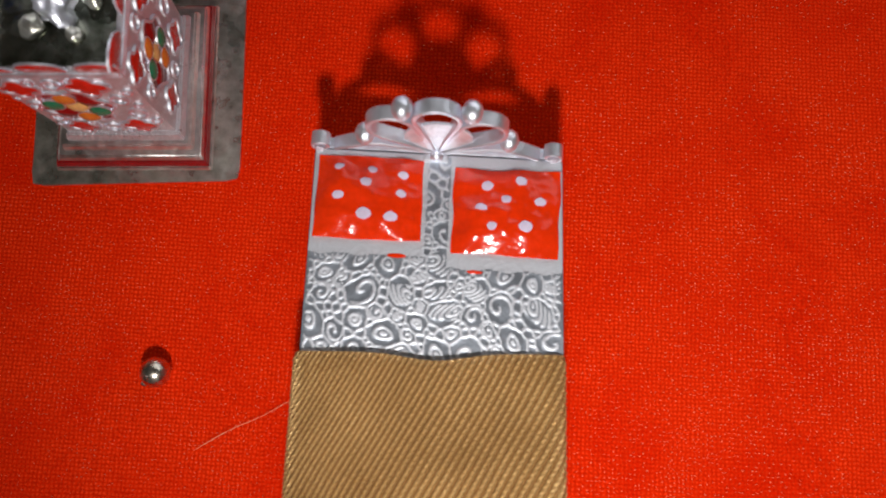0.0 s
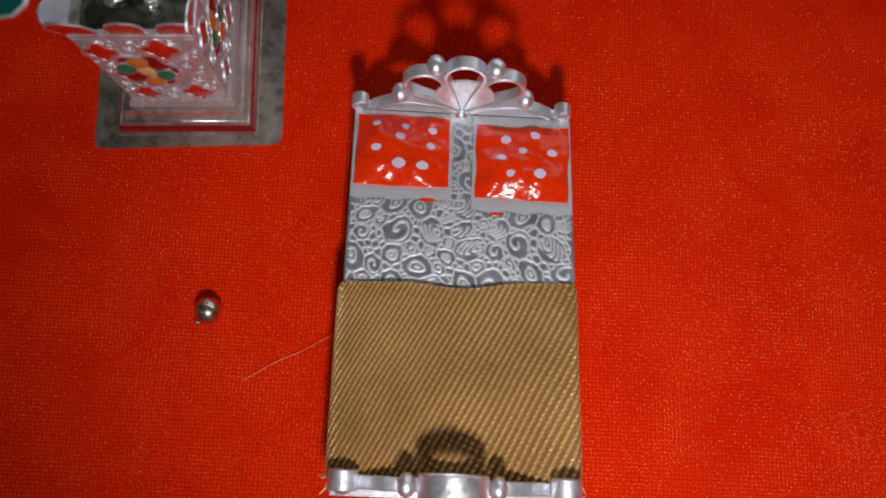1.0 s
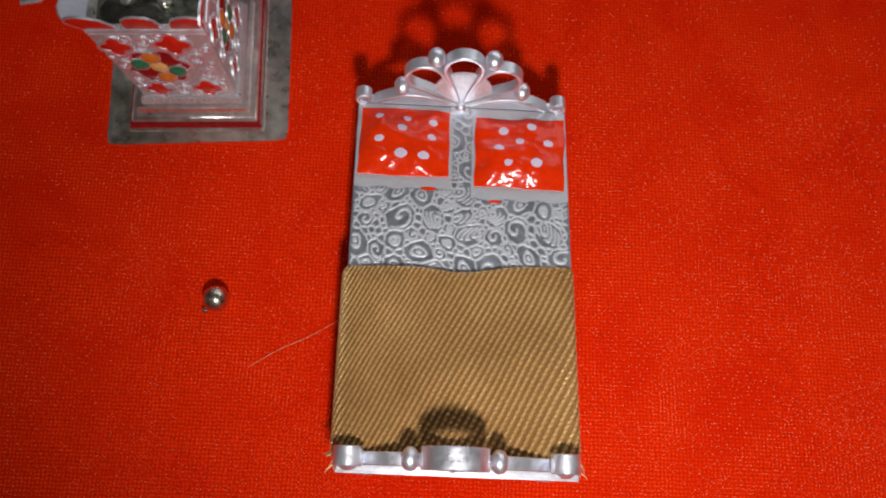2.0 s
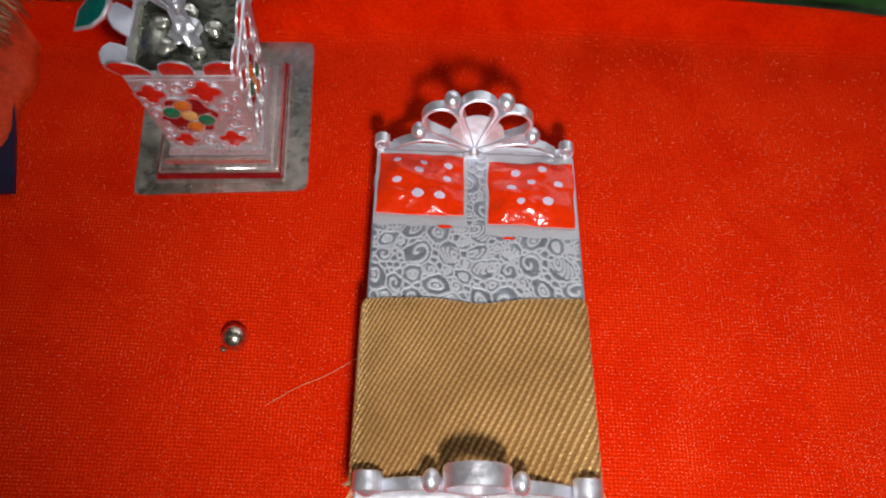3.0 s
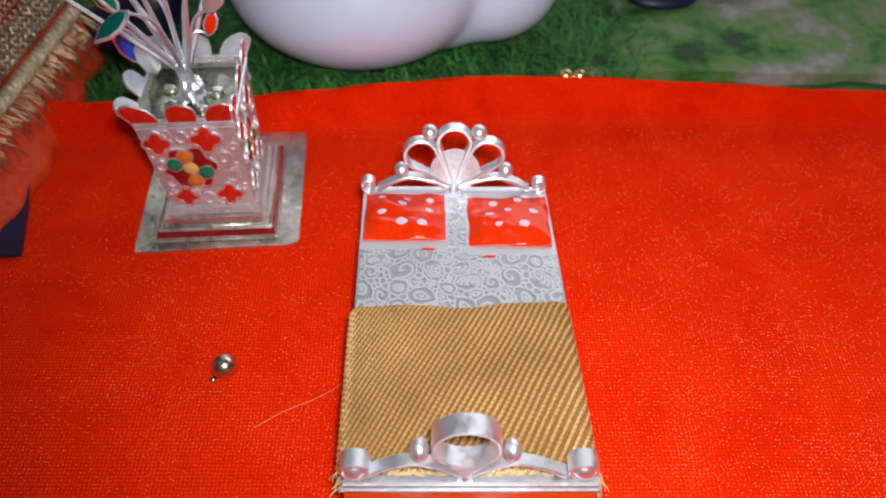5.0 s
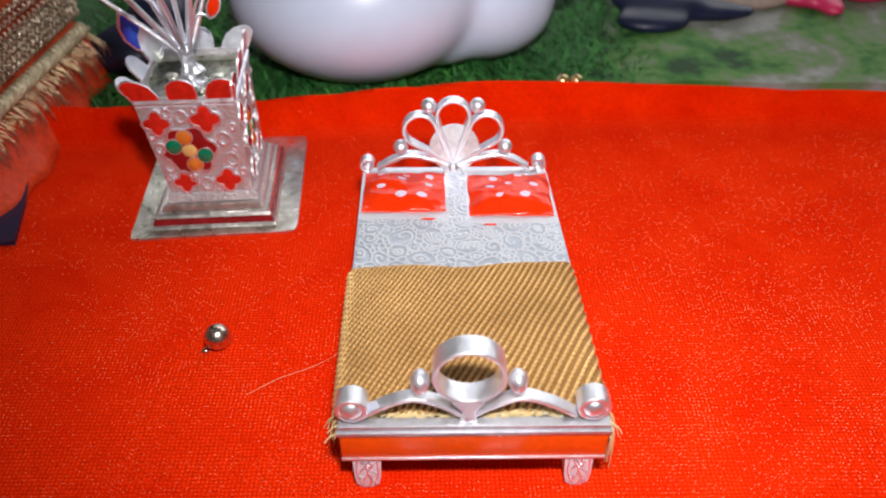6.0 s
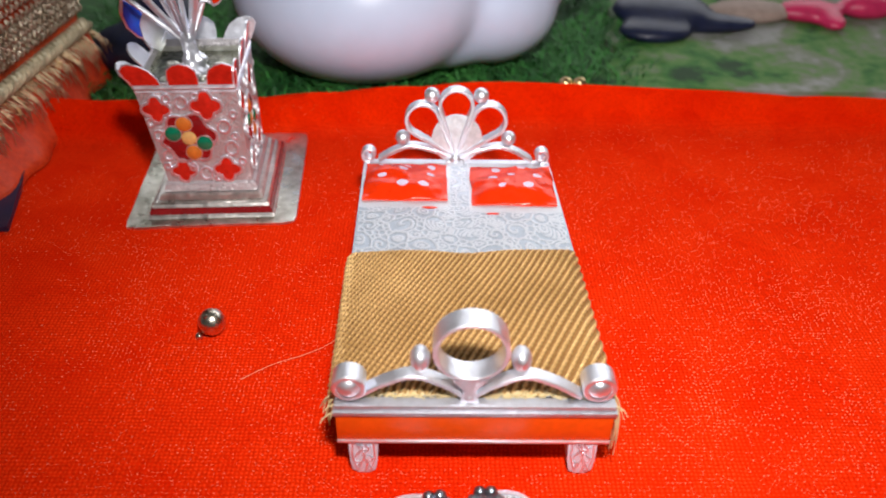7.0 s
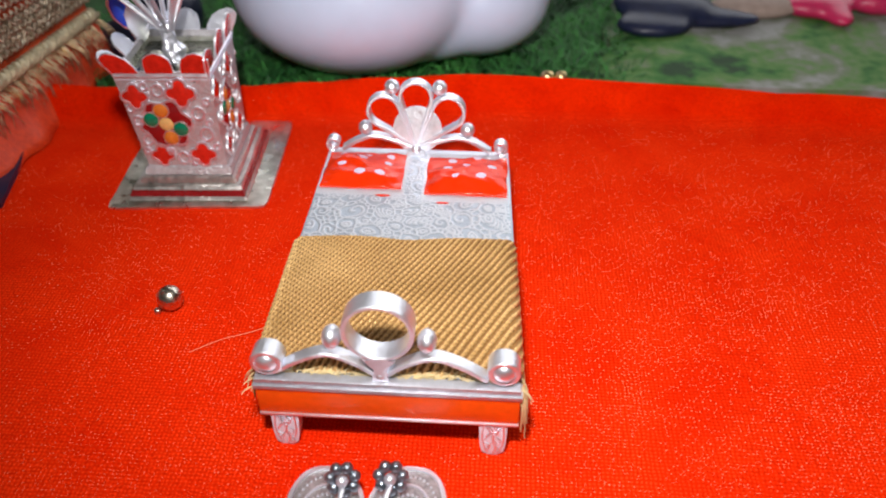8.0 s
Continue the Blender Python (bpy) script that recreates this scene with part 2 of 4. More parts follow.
def thing(name, x, y, z, label, category, group="", kind=""):
    ob = new(name)
    ob.location = (x * CM, y * CM, z * CM)
    ob.empty_display_size = 0.01
    ROOTS[ob.name] = Vector((x, y, z))
    return tagged(ob, label, category, group, kind)


def mesh_of(name, bm, mat, base, smooth=40):
    for v in bm.verts:
        v.co = (v.co - base) * CM
    bmesh.ops.recalc_face_normals(bm, faces=bm.faces)
    me = bpy.data.meshes.new(name)
    bm.to_mesh(me)
    bm.free()
    me.materials.append(mat)
    if smooth:
        for p in me.polygons:
            p.use_smooth = True
        me.set_sharp_from_angle(angle=radians(smooth))
    return me


def part(name, bm, mat, parent, label="", smooth=40):
    base = ROOTS[parent.name]
    ob = new(name, mesh_of(name, bm, mat, base, smooth))
    ob.parent = parent
    ROOTS[ob.name] = base
    return tagged(ob, label)


def single(name, bm, mat, at, label, category, kind="", group="", smooth=40):
    ob = new(name, mesh_of(name, bm, mat, Vector(at), smooth))
    ob.location = Vector(at) * CM
    ROOTS[ob.name] = Vector(at)
    return tagged(ob, label, category, group, kind)


def box(x0, x1, y0, y1, z0, z1, bevel=0.0, seg=2):
    bm = bmesh.new()
    bmesh.ops.create_cube(bm, size=1.0)
    for v in bm.verts:
        v.co = Vector((x0 + (v.co.x + 0.5) * (x1 - x0), y0 + (v.co.y + 0.5) * (y1 - y0), z0 + (v.co.z + 0.5) * (z1 - z0)))
    if bevel:
        bmesh.ops.bevel(bm, geom=bm.edges[:], offset=bevel, segments=seg, affect="EDGES", profile=0.6)
    return bm


def ball(c, r, stretch=(1, 1, 1), seg=20, rings=12):
    bm = bmesh.new()
    bmesh.ops.create_uvsphere(bm, u_segments=seg, v_segments=rings, radius=r)
    for v in bm.verts:
        v.co = Vector((v.co.x * stretch[0], v.co.y * stretch[1], v.co.z * stretch[2])) + Vector(c)
    return bm


def sweep(bm, path, section, closed=False, up=Vector((0, 1, 0))):
    """Sweeps a closed section (across, along up) along a path of points; up stays fixed."""
    rings = []
    count = len(path)
    for i, p in enumerate(path):
        a = path[(i - 1) % count] if closed or i else path[0]
        b = path[(i + 1) % count] if closed or i < count - 1 else path[-1]
        way = (Vector(b) - Vector(a))
        way = way.normalized() if way.length > 1e-9 else Vector((1, 0, 0))
        side = way.cross(up)
        side = side.normalized() if side.length > 1e-6 else Vector((0, 0, 1))
        rings.append([bm.verts.new(Vector(p) + side * s + up * u) for s, u in section])
    k = len(section)
    for i in range(count if closed else count - 1):
        r0, r1 = rings[i], rings[(i + 1) % count]
        for j in range(k):
            bm.faces.new((r0[j], r0[(j + 1) % k], r1[(j + 1) % k], r1[j]))
    if not closed:
        bm.faces.new(rings[0])
        bm.faces.new(rings[-1][::-1])
    return bm


def ribbon(path, wide, thick, closed=False):
    """A bent strip of metal standing on edge, its width along y from the path's own y."""
    t, e = thick / 2, min(thick, wide) * 0.22
    section = [(-t, e), (-t + e, 0), (t - e, 0), (t, e), (t, wide - e), (t - e, wide), (-t + e, wide), (-t, wide - e)]
    return sweep(bmesh.new(), path, section, closed)


def tube(bm, path, r0, r1=None, sides=6):
    """A round wire along a path, tapering from r0 to r1."""
    r1 = r0 if r1 is None else r1
    rings = []
    for i, p in enumerate(path):
        a, b = Vector(path[max(i - 1, 0)]), Vector(path[min(i + 1, len(path) - 1)])
        way = (b - a).normalized()
        side = way.orthogonal().normalized() if not rings else (last - way * last.dot(way)).normalized()
        last = side
        other = way.cross(side)
        r = r0 + (r1 - r0) * i / (len(path) - 1)
        rings.append([bm.verts.new(Vector(p) + r * (side * math.cos(2 * math.pi * j / sides) + other * math.sin(2 * math.pi * j / sides))) for j in range(sides)])
    for ra, rb in zip(rings, rings[1:]):
        for j in range(sides):
            bm.faces.new((ra[j], ra[(j + 1) % sides], rb[(j + 1) % sides], rb[j]))
    bm.faces.new(rings[0][::-1])
    bm.faces.new(rings[-1])
    return bm


def smooth_path(points, steps=8, closed=False):
    """Catmull-Rom through the points."""
    pts = [Vector(p) for p in points]
    out, n = [], len(pts)
    for i in range(n if closed else n - 1):
        if closed:
            a, b, c, d = (pts[(i + k) % n] for k in (-1, 0, 1, 2))
        else:
            a, b, c, d = pts[max(i - 1, 0)], pts[i], pts[i + 1], pts[min(i + 2, n - 1)]
        for s in range(steps):
            t = s / steps
            out.append(0.5 * (2 * b + (c - a) * t + (2 * a - 5 * b + 4 * c - d) * t * t + (3 * b - a - 3 * c + d) * t ** 3))
    if not closed:
        out.append(pts[-1])
    return out


def plate(outline, origin, ux, uy, up, thick, dome=0.0):
    """A flat piece with the 2D outline, laid in the plane (ux, uy), thick along up; dome lifts its middle."""
    bm = bmesh.new()
    o = Vector(origin)
    low = [bm.verts.new(o + ux * a + uy * b) for a, b in outline]
    top = [bm.verts.new(o + ux * a + uy * b + up * thick) for a, b in outline]
    n = len(outline)
    for i in range(n):
        bm.faces.new((low[i], low[(i + 1) % n], top[(i + 1) % n], top[i]))
    bm.faces.new(low[::-1])
    ca = sum(a for a, _ in outline) / n
    cb = sum(b for _, b in outline) / n
    inner = [bm.verts.new(o + ux * (ca + (a - ca) * 0.6) + uy * (cb + (b - cb) * 0.6) + up * (thick + dome * 0.75)) for a, b in outline]
    mid = bm.verts.new(o + ux * ca + uy * cb + up * (thick + dome))
    for i in range(n):
        bm.faces.new((top[i], top[(i + 1) % n], inner[(i + 1) % n], inner[i]))
        bm.faces.new((inner[i], inner[(i + 1) % n], mid))
    return bm


def circle(r, n=20, cx=0.0, cy=0.0, ry=None):
    return [(cx + r * math.cos(2 * math.pi * i / n), cy + (ry or r) * math.sin(2 * math.pi * i / n)) for i in range(n)]


X, Y, Z = Vector((1, 0, 0)), Vector((0, 1, 0)), Vector((0, 0, 1))


# ---- the room ----
def room():
    w, d, h, t = 210, 230, 260, 12
    for name, b in (("wall_north", (-w, w, d, d + t, -75, h)), ("wall_south", (-w, w, -d - t, -d, -75, h)),
                    ("wall_east", (w, w + t, -d - t, d + t, -75, h)), ("wall_west", (-w - t, -w, -d - t, d + t, -75, h))):
        single(name, box(*b), M_WALL, (0, 0, 0), "plain off-white painted room wall", "wall", "structure", smooth=0)
    single("ceiling", box(-w - t, w + t, -d - t, d + t, h, h + t), M_WALL, (0, 0, 0), "plain white painted ceiling", "ceiling", "structure", smooth=0)
    single("floor", box(-w - t, w + t, -d - t, d + t, -75 - t, -75), M_FLOOR, (0, 0, 0), "plain brownish tiled floor", "floor", "structure", smooth=0)


room()

# the low table that carries everything
single("display_table", box(-60, 60, -45, 60, -75, -0.9, 0.5), M_TAUPE, (0, 0, -75), "plain cloth-covered display table under the velvet", "table", smooth=30)


# ---- ground of the set: turf, cloth, velvet ----
def turf():
    bm = bmesh.new()
    nx, ny = 60, 40
    grid = [[bm.verts.new((-40 + 80 * i / nx, 12.5 + 35 * j / ny, -0.25 + 0.35 * noise.noise((i * 0.5, j * 0.5, 3)))) for i in range(nx + 1)] for j in range(ny + 1)]
    for j in range(ny):
        for i in range(nx):
            bm.faces.new((grid[j][i], grid[j][i + 1], grid[j + 1][i + 1], grid[j + 1][i]))
    ret = bmesh.ops.extrude_face_region(bm, geom=bm.faces[:])
    for v in ret["geom"]:
        if isinstance(v, bmesh.types.BMVert):
            v.co.z = -0.88
    return single("turf_mat", bm, M_GRASS, (0, 30, -0.88), "deep green artificial grass mat behind the velvet", "grass mat", "structure")


turf()


def turf_blades():
    verts, faces = [], []
    r = random.Random(3)
    for _ in range(15000):
        x, y = r.uniform(-14, 20), 14.0 + 12.0 * r.random() ** 1.4
        if x > 4.6 + (y - 15) * 0.25 and (r.random() < 0.5 or x > 6.4 + (y - 15) * 0.25):
            continue
        a, long, wide = r.uniform(0, math.pi * 2), r.uniform(0.5, 1.3), r.uniform(0.02, 0.045)
        lift = r.uniform(0.15, 0.6)
        dx, dy = math.cos(a), math.sin(a)
        if y + dy * long < 14.7:
            continue
        px, py = -dy * wide, dx * wide
        z0 = -0.1
        n = len(verts)
        for s, w in ((0, 1), (0.4, 0.9), (0.75, 0.6), (1, 0.1)):
            zz = z0 + lift * math.sin(s * 1.9)
            verts.append((x + dx * long * s + px * w, y + dy * long * s + py * w, zz))
            verts.append((x + dx * long * s - px * w, y + dy * long * s - py * w, zz + 0.01))
        for k in range(3):
            faces.append((n + 2 * k, n + 2 * k + 1, n + 2 * k + 3, n + 2 * k + 2))
    me = bpy.data.meshes.new("turf_blades")
    me.from_pydata([(a * CM, b * CM, c * CM) for a, b, c in verts], [], faces)
    me.materials.append(M_BLADE)
    tagged(new("turf_blades", me), "loose strands of green artificial grass", "grass", kind="stuff")


turf_blades()


def velvet_height(x, y):
    """Nearly flat, with a rolled fold along its far edge and a drop at the sides."""
    crest = 13.58 + 0.25 * math.sin(x * 0.22 + 0.6) - (0.0035 if x < 4 else 0.0014) * (x - 4) ** 2
    high = 1.10 + 0.12 * math.sin(x * 0.35 + 1.0)
    d = y - crest
    z = high * math.exp(-(d / (0.5 if d < 0 else 0.55)) ** 2)
    if d > 0:
        z -= 0.75 * min(1.0, d / 1.4) ** 1.5
    z += 0.05 * noise.noise((x * 0.22, y * 0.22, 1.5)) * min(1, max(0, (abs(x) - 3) * 0.3))
    return max(z, -0.85)


def velvet():
    bm = bmesh.new()
    xs = [-24 + 0.3 * i for i in range(186)]
    ys = [-34 + 1.0 * j for j in range(40)] + [6 + 0.25 * j for j in range(38)]
    rows = [[bm.verts.new((x, min(y, 15.3), velvet_height(x, min(y, 15.3)))) for x in xs] for y in ys if y <= 15.3]
    for ra, rb in zip(rows, rows[1:]):
        for i in range(len(xs) - 1):
            bm.faces.new((ra[i], ra[i + 1], rb[i + 1], rb[i]))
    ret = bmesh.ops.extrude_face_region(bm, geom=bm.faces[:])
    for v in ret["geom"]:
        if isinstance(v, bmesh.types.BMVert):
            v.co.z = max(-0.9, v.co.z - 0.12)
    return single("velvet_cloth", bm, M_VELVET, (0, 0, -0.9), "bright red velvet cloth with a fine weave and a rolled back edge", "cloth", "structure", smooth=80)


velvet()


def pile_glints():
    """Single pale fibres that stand out of the pile, coloured to paint its glints."""
    verts, faces = [], []
    r = random.Random(11)
    pitch = 0.088
    for j in range(int(17 / pitch)):
        for i in range(int(30 / pitch)):
            x, y = -13 + i * pitch, -3.9 + j * pitch
            if -2.6 < x < 2.45 and 0 < y < 8:
                continue
            patch = 0.46 + 0.55 * noise.noise((x * 0.35, y * 0.5, 12)) + 0.35 * noise.noise((x * 1.1, y * 1.3, 4)) + 0.012 * x
            if r.random() > patch * 0.85 * (1 - 0.78 * min(1.0, max(0.0, (y - 2) / 9))):
                continue
            x += 0.05 * math.sin(y * 0.9 + 0.3 * x) + r.gauss(0, 0.012)
            y += 0.06 * math.sin(x * 0.5) + r.gauss(0, 0.012)
            a, long = r.gauss(0.0, 0.35), r.uniform(0.02, 0.045)
            w = r.uniform(0.006, 0.015)
            z = velvet_height(x, y) + 0.008
            dx, dy = math.cos(a) * long, math.sin(a) * long
            px, py = -math.sin(a) * w, math.cos(a) * w
            n = len(verts)
            verts += [(x + px, y + py, z), (x - px, y - py, z), (x + dx, y + dy, z + 0.02 * r.random()), (x + dx * 0.5, y + dy * 0.5, z + 0.018)]
            faces += [(n, n + 1, n + 3), (n + 1, n + 2, n + 3), (n + 2, n, n + 3)]
    me = bpy.data.meshes.new("velvet_glint_fibres")
    me.from_pydata([(a * CM, b * CM, c * CM) for a, b, c in verts], [], faces)
    me.materials.append(M_GLINT)
    tagged(new("velvet_glint_fibres", me), "tiny pale fibres that paint glints on the red velvet", "fibres", kind="stuff")


pile_glints()


# ---- the miniature bed ----
def lean(t):
    """Centre and half width of the bed at a distance t from its foot."""
    return -0.021 * t, 2.5 - 0.018 * t


bed = thing("miniature_bed", 0, 4, 0, "miniature silver bed with red enamel pillows, standing on red velvet", "miniature bed")


def teardrop(cx, cz, ang, length, r, y0, skew=0.0, steps=26):
    """A loop that starts at (cx, cz), swells to a round end of radius r, and comes back; ang from straight up."""
    pts = []
    d = length - r
    half = math.asin(min(0.95, r / d))
    loop = [(0.0, 0.0), (-r * math.cos(half) * 0.5 * 0.95, (d - r * math.sin(half)) * 0.5)]
    for i in range(steps + 1):
        a = math.pi + half - (math.pi + 2 * half) * i / steps
        loop.append((r * math.cos(a), d + r * math.sin(a)))
    loop.append((r * math.cos(half) * 0.5 * 0.95, (d - r * math.sin(half)) * 0.5))
    for u, v in loop:
        x = u * math.cos(ang) + v * math.sin(ang)
        z = -u * math.sin(ang) + v * math.cos(ang)
        pts.append((cx + x, y0 + skew * z, cz + z))
    return pts


def spiral(cx, cz, r, y0, turns=1.25, start=0.0, flip=1):
    pts = []
    n = 26
    for i in range(n + 1):
        s = i / n
        a = start + flip * s * turns * 2 * math.pi
        rr = r * (1 - 0.62 * s)
        pts.append((cx + rr * math.cos(a), y0, cz + rr * math.sin(a)))
    return pts


def crest_board(front, cx, scale_x, wide, head):
    """Bent silver strips of the head or the foot end: loops, arches, curls and balls."""
    y0, z0, lean_y = front, 1.72, 0.12 if head else 0.02
    place = lambda pts: [(x, y + lean_y * (z - z0), z) for x, y, z in pts]  # noqa: E731
    if head:
        part("centre_petal", ribbon(place(teardrop(cx, 1.86, 0, 1.77, 0.40, y0)), wide, 0.095, True), M_SILVER, bed, "bent silver strip")
        for s in (-1, 1):
            part("side_petal", ribbon(place(teardrop(cx, 1.88, s * 0.70, 1.68, 0.405, y0)), wide, 0.095, True), M_SILVER, bed, "bent silver strip")
            arch = smooth_path([(cx + s * 0.08, y0, 1.88), (cx + s * 0.6, y0, 2.07), (cx + s * 1.12, y0, 2.17), (cx + s * 1.55, y0, 2.03), (cx + s * 1.92, y0, 1.80)])
            part("arch", ribbon(place(arch), wide, 0.10), M_SILVER, bed)
            part("ball", ball((cx + s * 0.60, y0 + wide / 2 + lean_y * 1.75, 3.47), 0.19, (1, 1.15, 1)), M_SILVER, bed)
            part("ball", ball((cx + s * 1.32, y0 + wide / 2 + lean_y * 0.65, 2.37), 0.185, (1, 1.15, 1)), M_SILVER, bed)
            part("curl", ribbon(place(spiral(cx + s * scale_x * 0.935, 1.93, 0.19, y0, 1.3, -math.pi / 2, s)), wide, 0.07), M_SILVER, bed, "rolled silver strip")
        disc = plate(circle(0.63, 36), (cx + 0.03, y0 + wide * 0.75, 2.36), X, (Z + Y * 0.16).normalized(), -Y, 0.05, 0.04)
        part("back_disc", disc, M_DISC, bed, "round stamped silver disc behind the petals")
        part("hub", ball((cx, y0 - 0.02, 1.88), 0.13, (1, 0.8, 1)), M_SILVER, bed)
        part("tab", box(cx - 0.24, cx + 0.22, y0 - 0.10, y0 + 0.04, 1.62, 1.84, 0.03), M_RIDGE, bed)
    else:
        part("ring", ribbon(place([(cx + 0.61 * math.sin(a), y0, 2.93 + 0.61 * math.cos(a)) for a in (2 * math.pi * i / 44 for i in range(44))]), wide, 0.085, True), M_SILVER, bed, "round bent silver strip")
        part("ring_stem", plate([(-0.16, -0.05), (0.16, -0.05), (0.10, 0.25), (0.30, 0.50), (-0.30, 0.50), (-0.10, 0.25)], (cx, y0 + wide, 1.80), X, Z, -Y, wide - 0.02, 0.02), M_SILVER, bed, "forked silver stem")
        for s in (-1, 1):
            arch = smooth_path([(cx + s * 0.05, y0, 1.80), (cx + s * 0.42, y0, 2.08), (cx + s * 0.95, y0, 2.30), (cx + s * 1.45, y0, 2.14), (cx + s * 1.95, y0, 1.82)])
            part("arch", ribbon([(p[0], p[1] + 0.06, p[2]) for p in place(arch)], 0.27, 0.10), M_SILVER, bed)
            part("ball", ball((cx + s * 0.86, y0 + wide / 2, 2.66), 0.19, (0.95, 1.25, 1.15)), M_SILVER, bed)
            part("curl", ribbon([(cx * 0.3 + s * scale_x * 0.87 + 0.25 * math.cos(a), y0 + 0.03, 2.06 + 0.25 * math.sin(a)) for a in (2 * math.pi * i / 28 for i in range(28))], wide - 0.04, 0.10, True), M_SILVER, bed, "rolled silver strip")
            part("curl_core", ball((cx * 0.3 + s * scale_x * 0.87, y0 + 0.19, 2.06), 0.245, (1, 1.0, 1)), M_SILVER, bed)
        part("hub", ball((cx, y0 + 0.06, 1.86), 0.10, (1, 0.9, 1)), M_SILVER, bed)


def tapered(y0, y1, z0, z1, inset=0.0, bevel=0.03):
    """A box that follows the bed's taper."""
    bm = box(-1, 1, y0, y1, z0, z1)
    for v in bm.verts:
        c, h = lean(v.co.y)
        v.co.x = c + v.co.x * (h - inset)
    if bevel:
        bmesh.ops.bevel(bm, geom=bm.edges[:], offset=bevel, segments=2, affect="EDGES")
    return bm


part("sheet_panel", tapered(0.3, 8.05, 1.58, 1.72, 0.0, 0.02), M_SHEET, bed, "flat stamped silver sheet panel")
part("side_frame", tapered(0.35, 8.0, 0.85, 1.585, 0.08, 0.03), M_SHEET, bed)
part("foot_band", box(-2.46, 2.46, -0.05, 0.38, 0.86, 1.515, 0.04), M_BAND, bed, "glossy orange-red enamel band")
part("foot_rail", box(-2.5, 2.5, -0.08, 0.46, 1.52, 1.62, 0.025), M_RAIL, bed)
part("rail_step", box(-2.47, 2.47, -0.03, 0.20, 1.622, 1.74, 0.03), M_RAIL, bed)
part("lower_edge", box(-2.46, 2.46, -0.075, 0.38, 0.80, 0.858, 0.02), M_SILVER, bed)
hc, hh = lean(8.1)
part("head_rail", box(hc - hh, hc + hh, 8.06, 8.28, 1.45, 1.70, 0.04), M_SILVER, bed)


def splay(z):
    """How far the legs lean outwards towards their feet."""
    return 0.09 * (0.8 - z) / 0.8


def leg_mesh(cx, cy, w=0.54):
    bm = bmesh.new()
    out = [(-w / 2, 0.795), (w / 2, 0.795), (w / 2 - 0.02, 0.3), (w / 2 - 0.06, 0.1), (w / 2 - 0.18, 0.02), (-w / 2 + 0.18, 0.02), (-w / 2 + 0.06, 0.1), (-w / 2 + 0.02, 0.3)]
    bm = plate(out, (cx, cy + 0.16, 0), X, Z, -Y, 0.3, 0.03)
    bmesh.ops.bevel(bm, geom=[e for e in bm.edges if e.calc_face_angle(0) > 1.0], offset=0.03, segments=2, affect="EDGES")
    for v in bm.verts:
        v.co.y -= splay(v.co.z)
    return bm


for lx, ly in ((-2.0, 0.11), (1.99, 0.11), (-2.35, 7.7), (1.95, 7.7)):
    leg = part("leg", leg_mesh(lx, ly), M_LEG, bed, "small stamped silver leg with raised leaf lines")
    bm = bmesh.new()
    for a, b, c in (((-0.14, 0.2), (0.02, 0.45), (-0.12, 0.75)), ((0.15, 0.15), (0.0, 0.4), (0.14, 0.72)), ((0.0, 0.06), (0.08, 0.3), (-0.04, 0.5)), ((-0.15, 0.45), (-0.06, 0.6), (0.1, 0.62)), ((-0.18, 0.78), (-0.2, 0.45), (-0.1, 0.12)), ((0.19, 0.78), (0.2, 0.4), (0.1, 0.1)), ((0.02, 0.78), (0.1, 0.62), (0.0, 0.52)), ((-0.08, 0.76), (0.0, 0.66), (-0.1, 0.5)), ((0.06, 0.5), (0.16, 0.4), (0.08, 0.28)), ((-0.16, 0.34), (-0.04, 0.3), (-0.1, 0.16)), ((0.1, 0.3), (0.04, 0.2), (0.12, 0.1))):
        tube(bm, smooth_path([(lx + p[0], ly - 0.16 - splay(p[1]), p[1]) for p in (a, b, c)], 5), 0.022, 0.014)
    part("leaf_tracery", bm, M_SILVER, leg)

crest_board(7.98, -0.21, 2.32, 0.27, True)
crest_board(0.03, -0.11, 2.5, 0.44, False)


